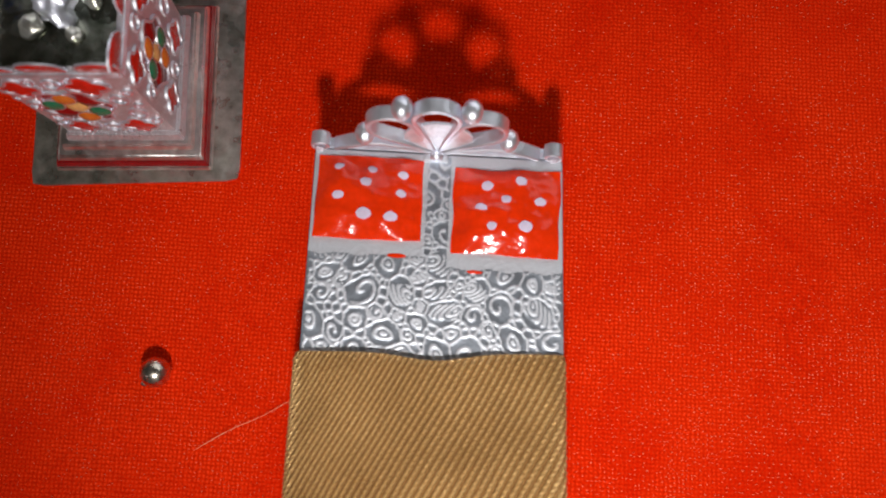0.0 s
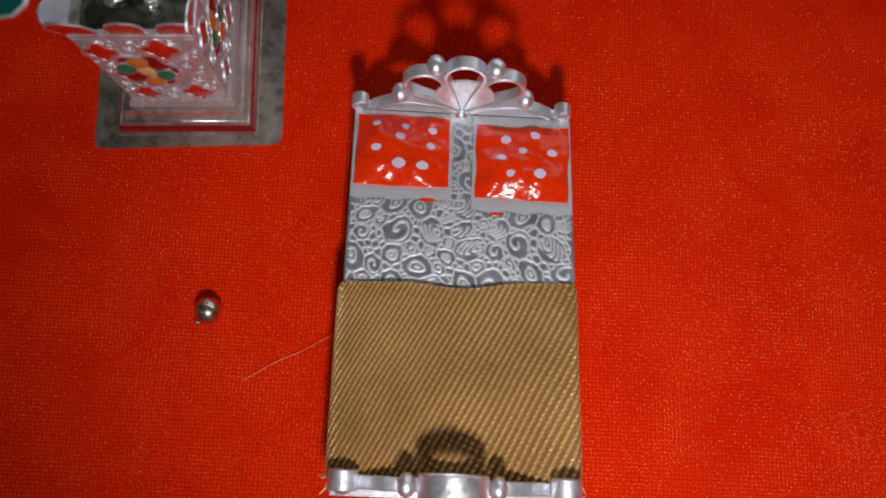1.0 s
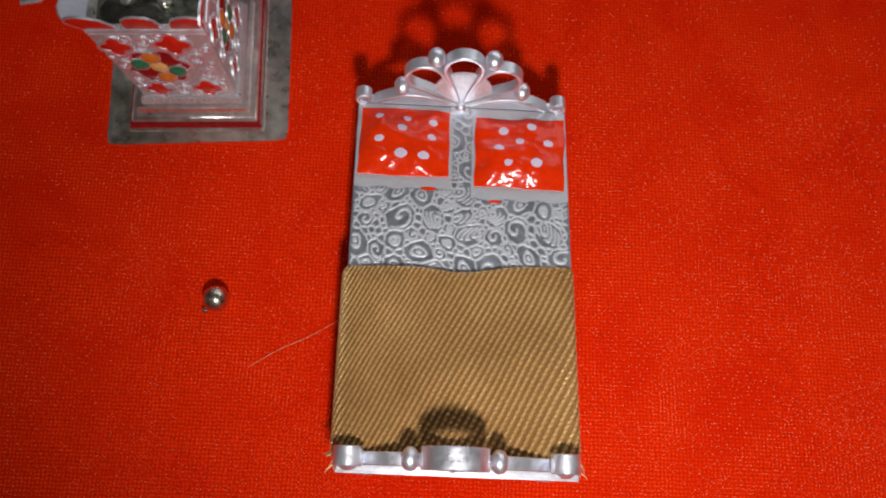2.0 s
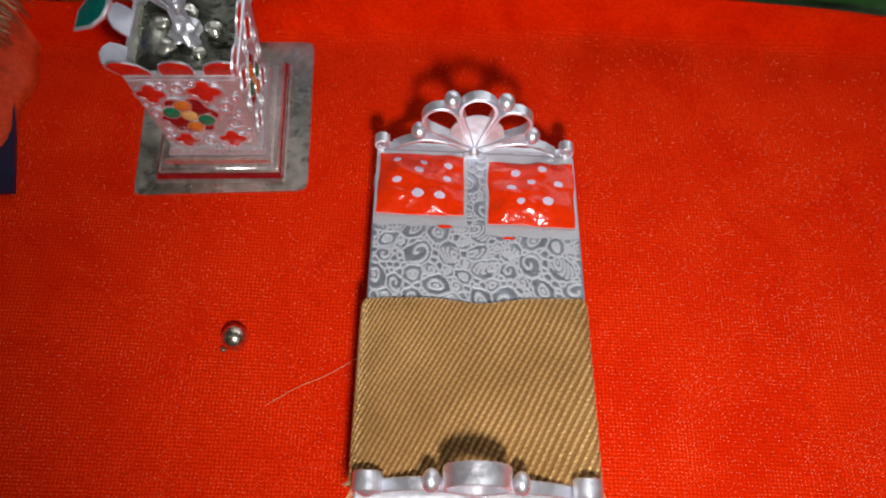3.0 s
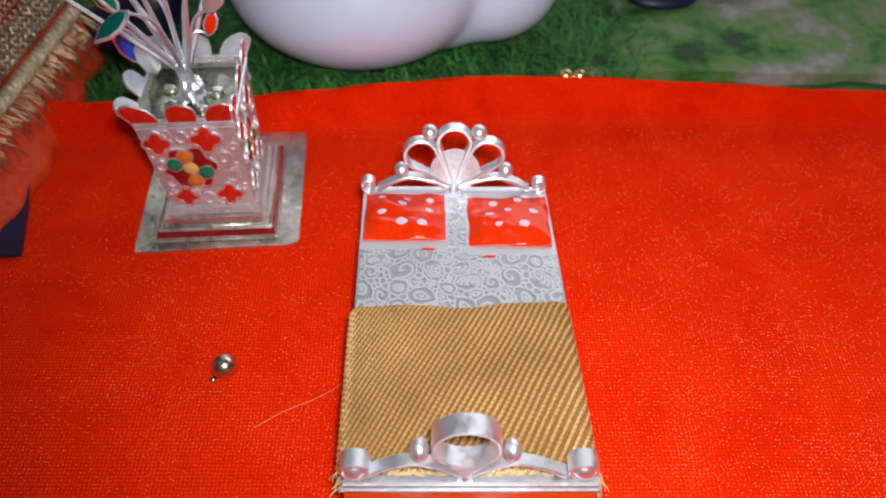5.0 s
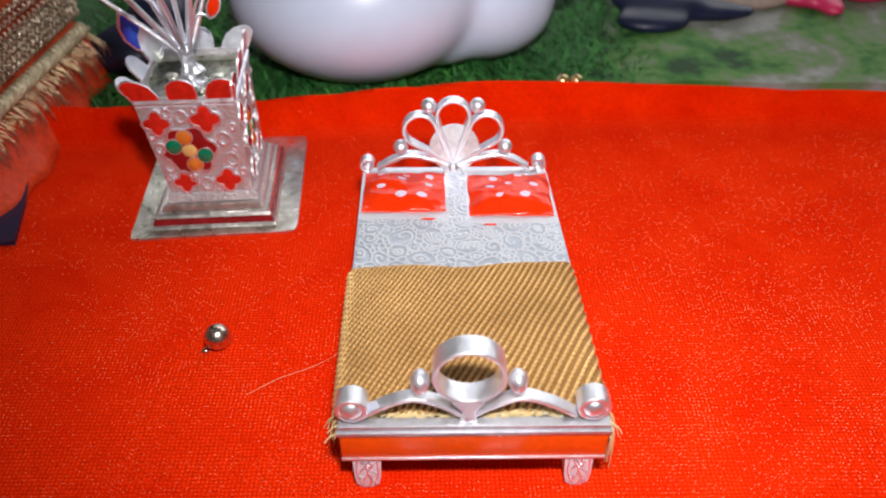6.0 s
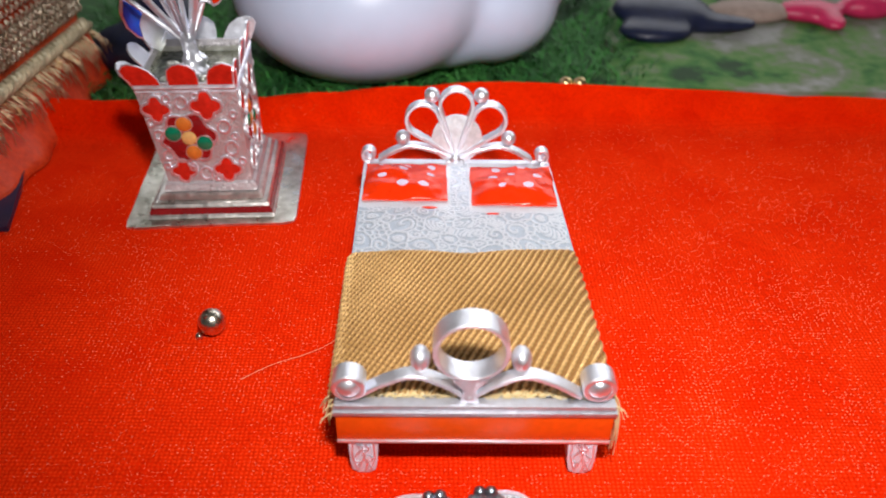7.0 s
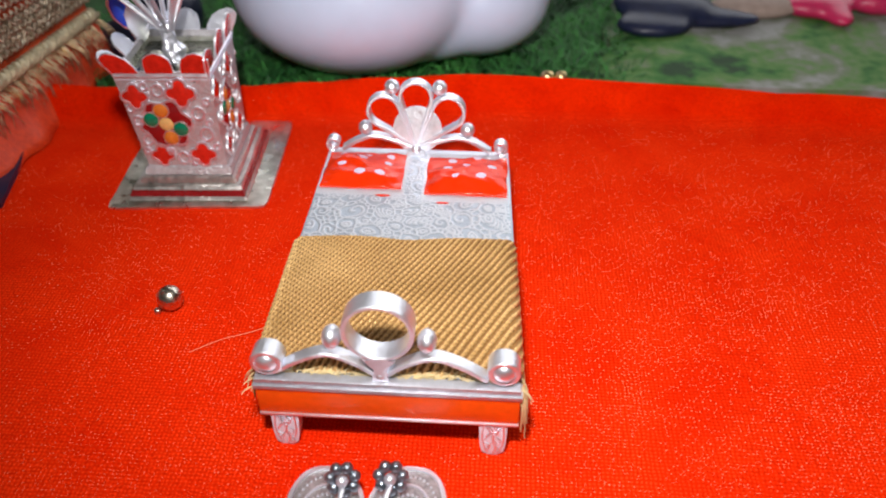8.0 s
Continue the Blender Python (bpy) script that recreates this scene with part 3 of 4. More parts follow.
def pillow(x0, x1, y0, y1, z, dots):
    """A glossy enamel cushion, domed, with uneven edges and painted spots."""
    bm = bmesh.new()
    n = 44
    grid = []
    seed = x0 * 3.1

    def surface(u, v):
        x = x0 + (x1 - x0) * u + 0.035 * noise.noise((v * 3, seed, 0.3)) * (1 if u > 0.5 else -1)
        y = y0 + (y1 - y0) * v + 0.04 * noise.noise((u * 3, seed, 5.3)) * (1 if v > 0.5 else -1)
        swell = (1 - abs(2 * u - 1) ** 3.2) * (1 - abs(2 * v - 1) ** 2.4)
        return Vector((x, y, z + 0.03 + 0.24 * swell * (0.85 + 0.5 * noise.noise((u * 2.2 + seed, v * 2.2, 2))) + 0.05 * noise.noise((u * 5 + seed, v * 5, 7)) + 0.022 * noise.noise((u * 9 + v * 4 + seed, v * 13, 3)) * swell))

    for j in range(n + 1):
        grid.append([bm.verts.new(surface(i / n, j / n)) for i in range(n + 1)])
    for j in range(n):
        for i in range(n):
            bm.faces.new((grid[j][i], grid[j][i + 1], grid[j + 1][i + 1], grid[j + 1][i]))
    edge = [grid[0][i] for i in range(n + 1)] + [grid[j][n] for j in range(1, n + 1)] + [grid[n][i] for i in range(n - 1, -1, -1)] + [grid[j][0] for j in range(n - 1, 0, -1)]
    low = [bm.verts.new((v.co.x, v.co.y, 1.725)) for v in edge]
    for i in range(len(edge)):
        k = (i + 1) % len(edge)
        bm.faces.new((edge[i], low[i], low[k], edge[k]))
    bm.faces.new(low)
    cushion = part("pillow", bm, M_ENAMEL, bed, "red enamel pillow with lilac-white spots", 60)
    r = random.Random(int(abs(x0) * 100))
    for u, v, size in dots:
        c = surface(u, v)
        du = (surface(u + 0.02, v) - surface(u - 0.02, v)).normalized()
        dv = (surface(u, v + 0.02) - surface(u, v - 0.02)).normalized()
        up = du.cross(dv).normalized()
        outline = [(size * (1 + 0.25 * noise.noise((math.cos(a) * 1.3 + u * 9, math.sin(a) * 1.3, v * 9))) * math.cos(a) * 1.15,
                    size * (1 + 0.25 * noise.noise((math.sin(a) + u * 5, v * 7, math.cos(a)))) * math.sin(a) * 0.9) for a in (2 * math.pi * k / 16 for k in range(16))]
        part("spot", plate(outline, c - up * 0.03, du, dv, up, 0.034, 0.012), M_DOT, cushion)
    return cushion


pillow(-2.44, -0.43, 6.33, 7.90, 1.74, [(0.2, 0.85, 0.08), (0.53, 0.83, 0.085), (0.82, 0.78, 0.09), (0.22, 0.5, 0.09), (0.47, 0.66, 0.1), (0.8, 0.55, 0.085), (0.47, 0.3, 0.12), (0.72, 0.27, 0.11)])
pillow(0.15, 2.16, 6.15, 7.80, 1.74, [(0.32, 0.8, 0.1), (0.62, 0.85, 0.1), (0.26, 0.53, 0.1), (0.5, 0.64, 0.09), (0.8, 0.62, 0.1), (0.36, 0.3, 0.09), (0.68, 0.33, 0.12)])
# smears of red enamel beside the pillows
for sx, sy, sw in ((-0.85, 6.05, 0.12), (0.62, 5.82, 0.10)):
    part("enamel_smear", plate([(a * 1.5, b * 0.35) for a, b in circle(sw, 12)], (sx, sy, 1.722), X, Y, Z, 0.012, 0.008), M_ENAMEL, bed)

def emboss():
    """The stamped face of the sheet: a raised net round packed cells, with drops, commas and curls inside the large ones."""
    r = random.Random(21)
    seeds = []
    for rad, tries in ((0.27, 400), (0.20, 900), (0.13, 2500), (0.075, 7000), (0.048, 9000)):
        for _ in range(tries):
            x, y = r.uniform(-2.7, 2.5), r.uniform(3.5, 8.1)
            if all((x - p) ** 2 + (y - q) ** 2 > ((rad + k) * 0.97) ** 2 for p, q, k, *_ in seeds):
                seeds.append((x, y, rad, r.uniform(0, 6.283), r.choice((-1, 1)), r.random()))
    nx, ny = 250, 215
    u, v = np.meshgrid(np.linspace(-1, 1, nx + 1), np.linspace(0, 1, ny + 1))
    gy = 3.62 + (8.02 - 3.62) * v
    gx = -0.021 * gy + u * (2.485 - 0.018 * gy)
    wx = gx + 0.07 * np.sin(2.6 * gy + 0.8) + 0.045 * np.sin(4.1 * gx + 3.0 * gy)
    wy = gy + 0.07 * np.sin(2.9 * gx + 1.7) + 0.045 * np.sin(3.7 * gy - 2.2 * gx)
    first, second = np.full(gx.shape, 9.0), np.full(gx.shape, 9.0)
    inner = np.zeros(gx.shape)
    for x, y, rad, turn, flip, kind in seeds:
        dx, dy = wx - x, wy - y
        dist = np.hypot(dx, dy)
        gap = dist - rad
        near = gap < first
        second = np.where(near, first, np.minimum(second, gap))
        first = np.where(near, gap, first)
        if rad < 0.12:
            continue
        a = np.arctan2(dy, dx) * flip + turn
        p, q = dist * np.cos(a) / rad, dist * np.sin(a) / rad
        if kind < 0.48:
            drop = np.hypot(p, q * (1.25 + 0.55 * p))
            mark = np.exp(-((drop - 0.50) * rad / 0.034) ** 2)
            if rad > 0.16:
                mark = np.maximum(mark, np.exp(-((drop - 0.12) * rad / 0.03) ** 2))
        elif kind < 0.74:
            bow = np.hypot(p + 0.55 + 0.5 * q, q * 0.9 - 0.15)
            steps = 3 if rad > 0.25 else 2
            off = np.abs((bow - 0.35) * steps - np.round((bow - 0.35) * steps)) / steps
            mark = np.exp(-(off * rad / 0.032) ** 2) * np.clip((0.7 - np.abs(q - 0.1)) * 6, 0, 1)
        else:
            arm = (dist / rad - 0.13 * np.mod(a, 2 * np.pi)) / 0.82
            off = np.abs(arm - np.round(arm))
            mark = np.exp(-(off * rad * 0.82 / 0.034) ** 2)
        inner = np.where(dist < rad * 0.93, np.maximum(inner, mark), inner)
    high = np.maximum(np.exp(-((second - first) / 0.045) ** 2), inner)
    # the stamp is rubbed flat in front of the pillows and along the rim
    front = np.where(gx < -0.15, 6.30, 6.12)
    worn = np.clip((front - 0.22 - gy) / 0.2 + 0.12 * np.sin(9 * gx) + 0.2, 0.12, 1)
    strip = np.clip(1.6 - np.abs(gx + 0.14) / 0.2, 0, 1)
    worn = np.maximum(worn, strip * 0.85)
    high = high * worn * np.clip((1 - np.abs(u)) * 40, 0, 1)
    z = 1.7225 + 0.013 * high
    verts = np.stack([gx, gy, z], -1).reshape(-1, 3)
    base = np.array(ROOTS[bed.name])
    row = np.arange(ny)[:, None] * (nx + 1) + np.arange(nx)[None, :]
    faces = np.stack([row, row + 1, row + nx + 2, row + nx + 1], -1).reshape(-1, 4)
    me = bpy.data.meshes.new("embossing")
    me.from_pydata(((verts - base) * CM).tolist(), [], faces.tolist())
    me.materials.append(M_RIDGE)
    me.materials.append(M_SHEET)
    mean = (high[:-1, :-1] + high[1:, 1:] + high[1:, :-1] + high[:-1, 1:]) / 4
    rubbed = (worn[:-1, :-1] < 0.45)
    # ridges pale, cells darker: the stamp's light and shade set by material
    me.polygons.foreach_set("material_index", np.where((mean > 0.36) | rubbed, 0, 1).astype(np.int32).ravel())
    me.polygons.foreach_set("use_smooth", np.ones(nx * ny, dtype=bool))
    ob = new("embossing", me)
    ob.parent = bed
    ROOTS[ob.name] = ROOTS[bed.name]
    tagged(ob, "raised paisley scrolls stamped in silver")


emboss()


# ---- the coverlet ----
def coverlet():
    ob = thing("coverlet", 0, 2.3, 1.72, "gold-brown ribbed twill coverlet with frayed ends, laid over the miniature bed", "coverlet")
    bm = bmesh.new()
    top, drop, rad = 1.84, 0.85, 0.2
    nu, nv = 560, 320

    def across(s, y):
        """Point and normal at arc length s from the bed's middle."""
        c, h = lean(y)
        c -= 0.03
        flat = h + 0.05 - rad
        a, sg = abs(s), 1 if s > 0 else -1
        sag = 0.03 * math.cos(s * 0.9 + 0.4) + 0.025 * noise.noise((s * 0.8, y * 0.8, 4))
        if a < flat:
            return Vector((c + s, y, top + sag)), Vector((0, 0, 1))
        arc = rad * math.pi / 2
        if a < flat + arc:
            t = (a - flat) / rad
            return Vector((c + sg * (flat + rad * math.sin(t)), y, top - rad * (1 - math.cos(t)) + sag * math.cos(t))), Vector((sg * math.sin(t), 0, math.cos(t)))
        return Vector((c + sg * (flat + rad + 0.05 * (a - flat - arc)), y, top - rad - (a - flat - arc))), Vector((sg, 0, 0.05))

    half = 2.5 + drop - 0.1
    crest = {}
    rows = []
    for j in range(nv + 3):
        v = min(j, nv) / nv
        row = []
        for i in range(nu + 1):
            s = -half + 2 * half * i / nu
            y1 = 4.28 + 0.04 * s - 0.14 * math.exp(-((s - 0.1) / 0.75) ** 2)
            if abs(s) > 2.4:
                y1 -= 0.10 * (abs(s) - 2.4)
            y = 0.24 + (y1 - 0.24) * v
            p, nrm = across(s, y)
            p.z -= 0.17 * max(0.0, 1 - (y - 0.24) / 0.32) ** 2
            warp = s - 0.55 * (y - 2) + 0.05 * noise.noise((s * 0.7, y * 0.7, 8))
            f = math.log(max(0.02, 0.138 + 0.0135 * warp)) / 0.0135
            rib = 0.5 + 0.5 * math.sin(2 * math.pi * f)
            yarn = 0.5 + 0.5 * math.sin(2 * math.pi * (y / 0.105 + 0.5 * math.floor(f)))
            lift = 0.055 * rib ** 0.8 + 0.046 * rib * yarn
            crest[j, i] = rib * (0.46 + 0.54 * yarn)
            lift *= min(1.0, max(0.15, (nv - j) / 9)) * (1 - 0.55 * min(1.0, max(0.0, (abs(s) - 2.3) / 0.2)))
            if j > nv:
                lift = -0.05 * (j - nv)
            row.append(bm.verts.new(p + nrm * lift + (Y * 0.012 if j == nv + 1 else Vector())))
        rows.append(row)
    for ra, rb in zip(rows, rows[1:]):
        for i in range(nu):
            bm.faces.new((ra[i], ra[i + 1], rb[i + 1], rb[i]))
    # Brown ground shows between the ribs; its darkness also paints the groove shade.
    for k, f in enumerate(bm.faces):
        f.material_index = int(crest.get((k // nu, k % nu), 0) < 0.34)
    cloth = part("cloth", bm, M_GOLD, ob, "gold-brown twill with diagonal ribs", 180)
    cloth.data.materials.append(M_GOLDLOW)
    r = random.Random(5)
    for side, count in ((-1, 9), (1, 32)):
        bm = bmesh.new()
        for k in range(count):
            x = side * (2.50 + r.uniform(-0.05, 0.04))
            y, z = r.uniform(0.0, 0.4), r.uniform(1.45, 1.75)
            if side > 0 and k % 8:
                out, fall = r.uniform(0.0, 0.1), r.uniform(0.5, 1.15)
            else:
                out, fall = r.uniform(0.05, 0.24), r.uniform(0.0, 0.35)
            path = smooth_path([(x - side * 0.1, y + 0.1, z), (x + side * out * 0.6, y - 0.05, z - fall * 0.25), (x + side * out, y - 0.1 + r.uniform(-0.08, 0.08), z - fall)], 4)
            tube(bm, path, 0.017, 0.009, 4)
        part("frayed_threads", bm, M_THREAD, ob, "loose gold threads at the corner", 0)
    bm = bmesh.new()
    for k in range(240):
        x = r.uniform(-2.3, 2.25)
        y, z = 0.25 + r.uniform(-0.02, 0.05), 1.745 + r.uniform(-0.02, 0.04)
        side = r.uniform(-0.35, 0.35)
        tube(bm, smooth_path([(x, y + 0.08, z), (x + side * 0.5, y - r.uniform(0.0, 0.06), z - r.uniform(-0.01, 0.03)), (x + side, y - r.uniform(0.02, 0.12), z - r.uniform(-0.02, 0.06))], 3), 0.016, 0.009, 4)
    part("frayed_edge", bm, M_THREAD, ob, "fringe of loose gold threads", 0)


coverlet()


# ---- slippers ----
def slipper(cx, cy, turn, mirror):
    ob = thing("slipper", 0, 0, 0, "tiny embossed silver slipper with a flower toe knob, beside the bed", "slipper", "slippers at the bed")
    outline = []
    for k in range(40):
        a = 2 * math.pi * k / 40
        c1, s1 = math.cos(a), math.sin(a)
        x, y = 0.745 * math.copysign(abs(c1) ** 0.78, c1), 1.35 * math.copysign(abs(s1) ** 0.86, s1)
        x *= 1.0 - 0.16 * max(0, -y) / 1.35
        x += mirror * 0.05 * (y / 1.35) ** 2
        outline.append((x, y))
    part("sole", plate(outline, (0, 0, 0.05), X, Y, Z, 0.12, 0.0), M_DARKSILVER, ob)
    bm = bmesh.new()
    sweep(bm, [(x * 0.97, y * 0.97, 0.17) for x, y in outline], [(-0.05, -0.03), (-0.035, 0.04), (0.035, 0.04), (0.05, -0.03)], True, Z)
    part("rim", bm, M_SILVER, ob, "bright raised rim")
    bm = bmesh.new()
    for f, n in ((0.83, 44), (0.55, 30)):
        for k in range(n):
            a = 2 * math.pi * k / n
            x, y = 0.74 * f * math.cos(a), 1.35 * f * math.sin(a)
            ret = bmesh.ops.create_icosphere(bm, subdivisions=1, radius=0.032)
            bmesh.ops.translate(bm, verts=ret["verts"], vec=(x + mirror * 0.1 * (y / 1.35) ** 2, y, 0.175))
    part("beading", bm, M_SILVER, ob, "rows of tiny beads")
    bm = bmesh.new()
    sweep(bm, [(a, b, 0.17) for a, b in circle(0.54, 36, 0, 0, 0.95)], [(-0.03, 0), (-0.015, 0.03), (0.015, 0.03), (0.03, 0)], True, Z)
    for k in range(9):
        xx = -0.42 + 0.105 * k
        sweep(bm, [(xx, 0.05 * k % 0.2 - 0.5, 0.17), (xx + 0.04, 0.1, 0.17), (xx * 0.8, 0.62, 0.17)], [(-0.022, 0), (0, 0.03), (0.022, 0)], False, Z)
    part("scrollwork", bm, M_SILVER, ob, "fine raised lines")
    kx, ky = -mirror * 0.32, 0.84
    stem = bmesh.new()
    tube(stem, [(kx, ky - 0.1, 0.16), (kx, ky - 0.03, 0.36), (kx, ky, 0.55)], 0.12, 0.09, 10)
    knob = part("toe_knob", stem, M_KNOB, ob, "flower-shaped toe knob of grey metal beads")
    part("bead", ball((kx, ky - 0.14, 0.62), 0.115, seg=12, rings=8), M_SILVER, knob)
    for k in range(7):
        a = 2 * math.pi * k / 7 + 0.3
        part("bead", ball((kx + 0.225 * math.cos(a), ky - 0.05 + 0.11 * math.sin(a), 0.56 + 0.2 * math.sin(a)), 0.115, seg=12, rings=8), M_KNOB, knob)
    bm = bmesh.new()
    tube(bm, smooth_path([(kx, ky - 0.2, 0.5), (kx - 0.05, ky - 0.5, 0.36), (kx + 0.02, ky - 0.85, 0.18)], 6), 0.06, 0.035, 8)
    part("strap", bm, M_SILVER, ob)
    part("red_stone", ball((mirror * 0.16, 0.05, 0.18), 0.085, (1, 1.2, 0.5), 12, 8), M_ENAMEL, ob)
    ob.matrix_world = pose(cx * CM, cy * CM, 0, 0, 0, turn)


slipper(-0.95, -2.06, 4, -1)
slipper(0.44, -1.97, -4, 1)


# ---- bead and loose fibre ----
def metal_bead(name, x, y, z, r, label, mat=M_BEAD):
    ob = thing(name, x, y, z, label, "bead")
    part("body", ball((x, y, z + r * 0.9), r, seg=28, rings=18), mat, ob)
    bm = bmesh.new()
    tube(bm, [(x - r * 0.25, y - r * 0.35, z + r * 1.72), (x - r * 0.3, y - r * 0.42, z + r * 1.86)], r * 0.2, r * 0.16, 10)
    part("stub", bm, mat, ob, "small soldered stub")


metal_bead("metal_bead", -5.61, 3.63, 0.02, 0.305, "small round pale brass metal bead lying on the velvet")
chip = ball((-5.885, 3.41, 0.06), 0.085, seg=10, rings=7)
for v in chip.verts:
    v.co += Vector((0.05, 0.02, 0.02)) * noise.noise(v.co * 9)
single("metal_chip", chip, M_BEAD, (-5.885, 3.41, 0), "tiny grey metal chip beside the bead on the velvet", "metal chip")
metal_bead("metal_bead", 3.44, 14.02, velvet_height(3.44, 14.02) - 0.2, 0.24, "small gold metal bead behind the velvet fold", M_GOLDBEAD)
metal_bead("metal_bead", 3.88, 13.98, velvet_height(3.88, 13.98) - 0.2, 0.22, "small gold metal bead touching another behind the fold", M_GOLDBEAD)

hair = bmesh.new()
tube(hair, smooth_path([(-4.72, 2.15, 0.06), (-4.1, 2.55, 0.10), (-3.5, 2.85, 0.08), (-2.95, 3.18, 0.12), (-2.6, 3.3, 0.5)], 8), 0.006, 0.004, 5)
single("loose_thread", hair, M_HAIR, (-4.7, 2.1, 0), "fine pale loose thread lying on the velvet", "thread")


# ---- the enamelled planter ----
planter = thing("silver_planter", -6.7, 9.5, 0, "square silver planter with red enamel, coloured stones and wire plant", "planter")
TURN = radians(3.4)
UX, UY = Vector((math.cos(TURN), math.sin(TURN), 0)), Vector((-math.sin(TURN), math.cos(TURN), 0))
BASE = Vector((-6.68, 9.62, 0))
TOP = Vector((-6.96, 9.98, 0))
DEEP = 1.12


def square_block(c0, h0, z0, c1, h1, z1, bevel=0.03):
    """A block between two squares of half width h0 and h1."""
    bm = bmesh.new()
    low = [bm.verts.new(c0 + UX * a * h0 + UY * b * h0 * DEEP + Z * z0) for a, b in ((-1, -1), (1, -1), (1, 1), (-1, 1))]
    top = [bm.verts.new(c1 + UX * a * h1 + UY * b * h1 * DEEP + Z * z1) for a, b in ((-1, -1), (1, -1), (1, 1), (-1, 1))]
    bm.faces.new(low[::-1])
    bm.faces.new(top)
    for i in range(4):
        bm.faces.new((low[i], low[(i + 1) % 4], top[(i + 1) % 4], top[i]))
    if bevel:
        bmesh.ops.bevel(bm, geom=bm.edges[:], offset=bevel, segments=2, affect="EDGES")
    return bm


def base_sheet():
    bm = bmesh.new()
    n = 16
    fl, fr, br, bl = (Vector((*p, 0)) for p in ((-8.72, 7.34), (-4.36, 7.70), (-4.63, 12.37), (-9.02, 12.12)))
    rows = []
    for j in range(n + 1):
        row = []
        for i in range(n + 1):
            a, b = i / n, j / n
            p = fl.lerp(fr, a).lerp(bl.lerp(br, a), b)
            if i in (0, n) and j in (0, n):
                p += ((fl + br) / 2 - p) * 0.02
            p.z = 0.10 + 0.05 * noise.noise((a * 3, b * 3, 2)) * (abs(a - 0.5) + abs(b - 0.5))
            row.append(bm.verts.new(p))
        rows.append(row)
    for ra, rb in zip(rows, rows[1:]):
        for i in range(n):
            bm.faces.new((ra[i], ra[i + 1], rb[i + 1], rb[i]))
    ret = bmesh.ops.extrude_face_region(bm, geom=bm.faces[:])
    for v in ret["geom"]:
        if isinstance(v, bmesh.types.BMVert):
            v.co.z -= 0.07
    return bm


part("base_sheet", base_sheet(), M_TARNISH, planter, "thin tarnished square metal sheet")
part("lower_step", square_block(BASE, 1.66, 0.10, BASE, 1.60, 0.20), M_STEP, planter)
part("red_band", square_block(BASE, 1.60, 0.205, BASE, 1.54, 0.36, 0.02), M_DEEPRED, planter, "dark red enamel band")
part("middle_step", square_block(BASE, 1.53, 0.36, BASE, 1.46, 0.47), M_STEP, planter)
part("upper_step", square_block(BASE, 1.36, 0.46, BASE, 1.30, 0.64), M_STEP, planter)
part("neck", square_block(BASE, 1.22, 0.64, BASE, 1.14, 0.86), M_GRAIN, planter)

Z0, Z1, H0, H1 = 0.84, 3.56, 1.08, 1.24


def body_shell():
    bm = bmesh.new()
    loops = []
    for c, h, z in ((BASE, H0, Z0), (TOP, H1, Z1), (TOP, H1 - 0.09, Z1), (BASE.lerp(TOP, 0.72), H0 + 0.02, Z0 + 0.75 * (Z1 - Z0))):
        loops.append([bm.verts.new(c + UX * a * h + UY * b * h * DEEP + Z * z) for a, b in ((-1, -1), (1, -1), (1, 1), (-1, 1))])
    for la, lb in zip(loops, loops[1:]):
        for i in range(4):
            bm.faces.new((la[i], la[(i + 1) % 4], lb[(i + 1) % 4], lb[i]))
    bm.faces.new(loops[-1])
    bm.faces.new(loops[0][::-1])
    bmesh.ops.bevel(bm, geom=[e for e in bm.edges if e.calc_face_angle(0) > 0.6 and e.verts[0].co.z != e.verts[1].co.z], offset=0.05, segments=2, affect="EDGES")
    return bm


body = part("body", body_shell(), M_GRAIN, planter, "tapered square silver body with a pebbled ground")
# added lining: its dull greenish metal paints the turf's reflection inside
lining = bmesh.new()
for ca, cb in (((-1, -1), (1, -1)), ((1, -1), (1, 1)), ((1, 1), (-1, 1)), ((-1, 1), (-1, -1))):
    quad = []
    for c, h, z, q in ((BASE.lerp(TOP, 0.75), 1.09, 2.80, ca), (BASE.lerp(TOP, 0.75), 1.09, 2.80, cb), (TOP, 1.135, 3.40, cb), (TOP, 1.135, 3.40, ca)):
        quad.append(lining.verts.new(c + UX * q[0] * h + UY * q[1] * h * DEEP + Z * z))
    lining.faces.new(quad)
ret = bmesh.ops.extrude_face_region(lining, geom=lining.faces[:])
for v in ret["geom"]:
    if isinstance(v, bmesh.types.BMVert):
        v.co += (Vector((TOP.x, TOP.y, v.co.z)) - v.co).normalized() * 0.03
part("lining", lining, M_TARNISH, planter, "inner wall, dull greenish as if reflecting the turf", 20)
part("soil_plate", square_block(BASE.lerp(TOP, 0.93), 1.10, 3.20, BASE.lerp(TOP, 0.96), 1.11, 3.27, 0.01), M_SOIL, planter, "dark mottled metal plate inside the rim")


def face_frame(k):
    """Left-bottom corner, across and up vectors of the k-th side, whole lengths."""
    ca, cb = (((-1, -1), (1, -1)), ((1, -1), (1, 1)), ((1, 1), (-1, 1)), ((-1, 1), (-1, -1)))[k]
    p = lambda c, h, z, s: c + UX * s[0] * h + UY * s[1] * h * DEEP + Z * z  # noqa: E731
    bl, br, tl, tr = p(BASE, H0, Z0, ca), p(BASE, H0, Z0, cb), p(TOP, H1, Z1, ca), p(TOP, H1, Z1, cb)
    return bl, br, tl, tr


def on_face(k, u, v):
    bl, br, tl, tr = face_frame(k)
    return bl.lerp(br, u).lerp(tl.lerp(tr, u), v)


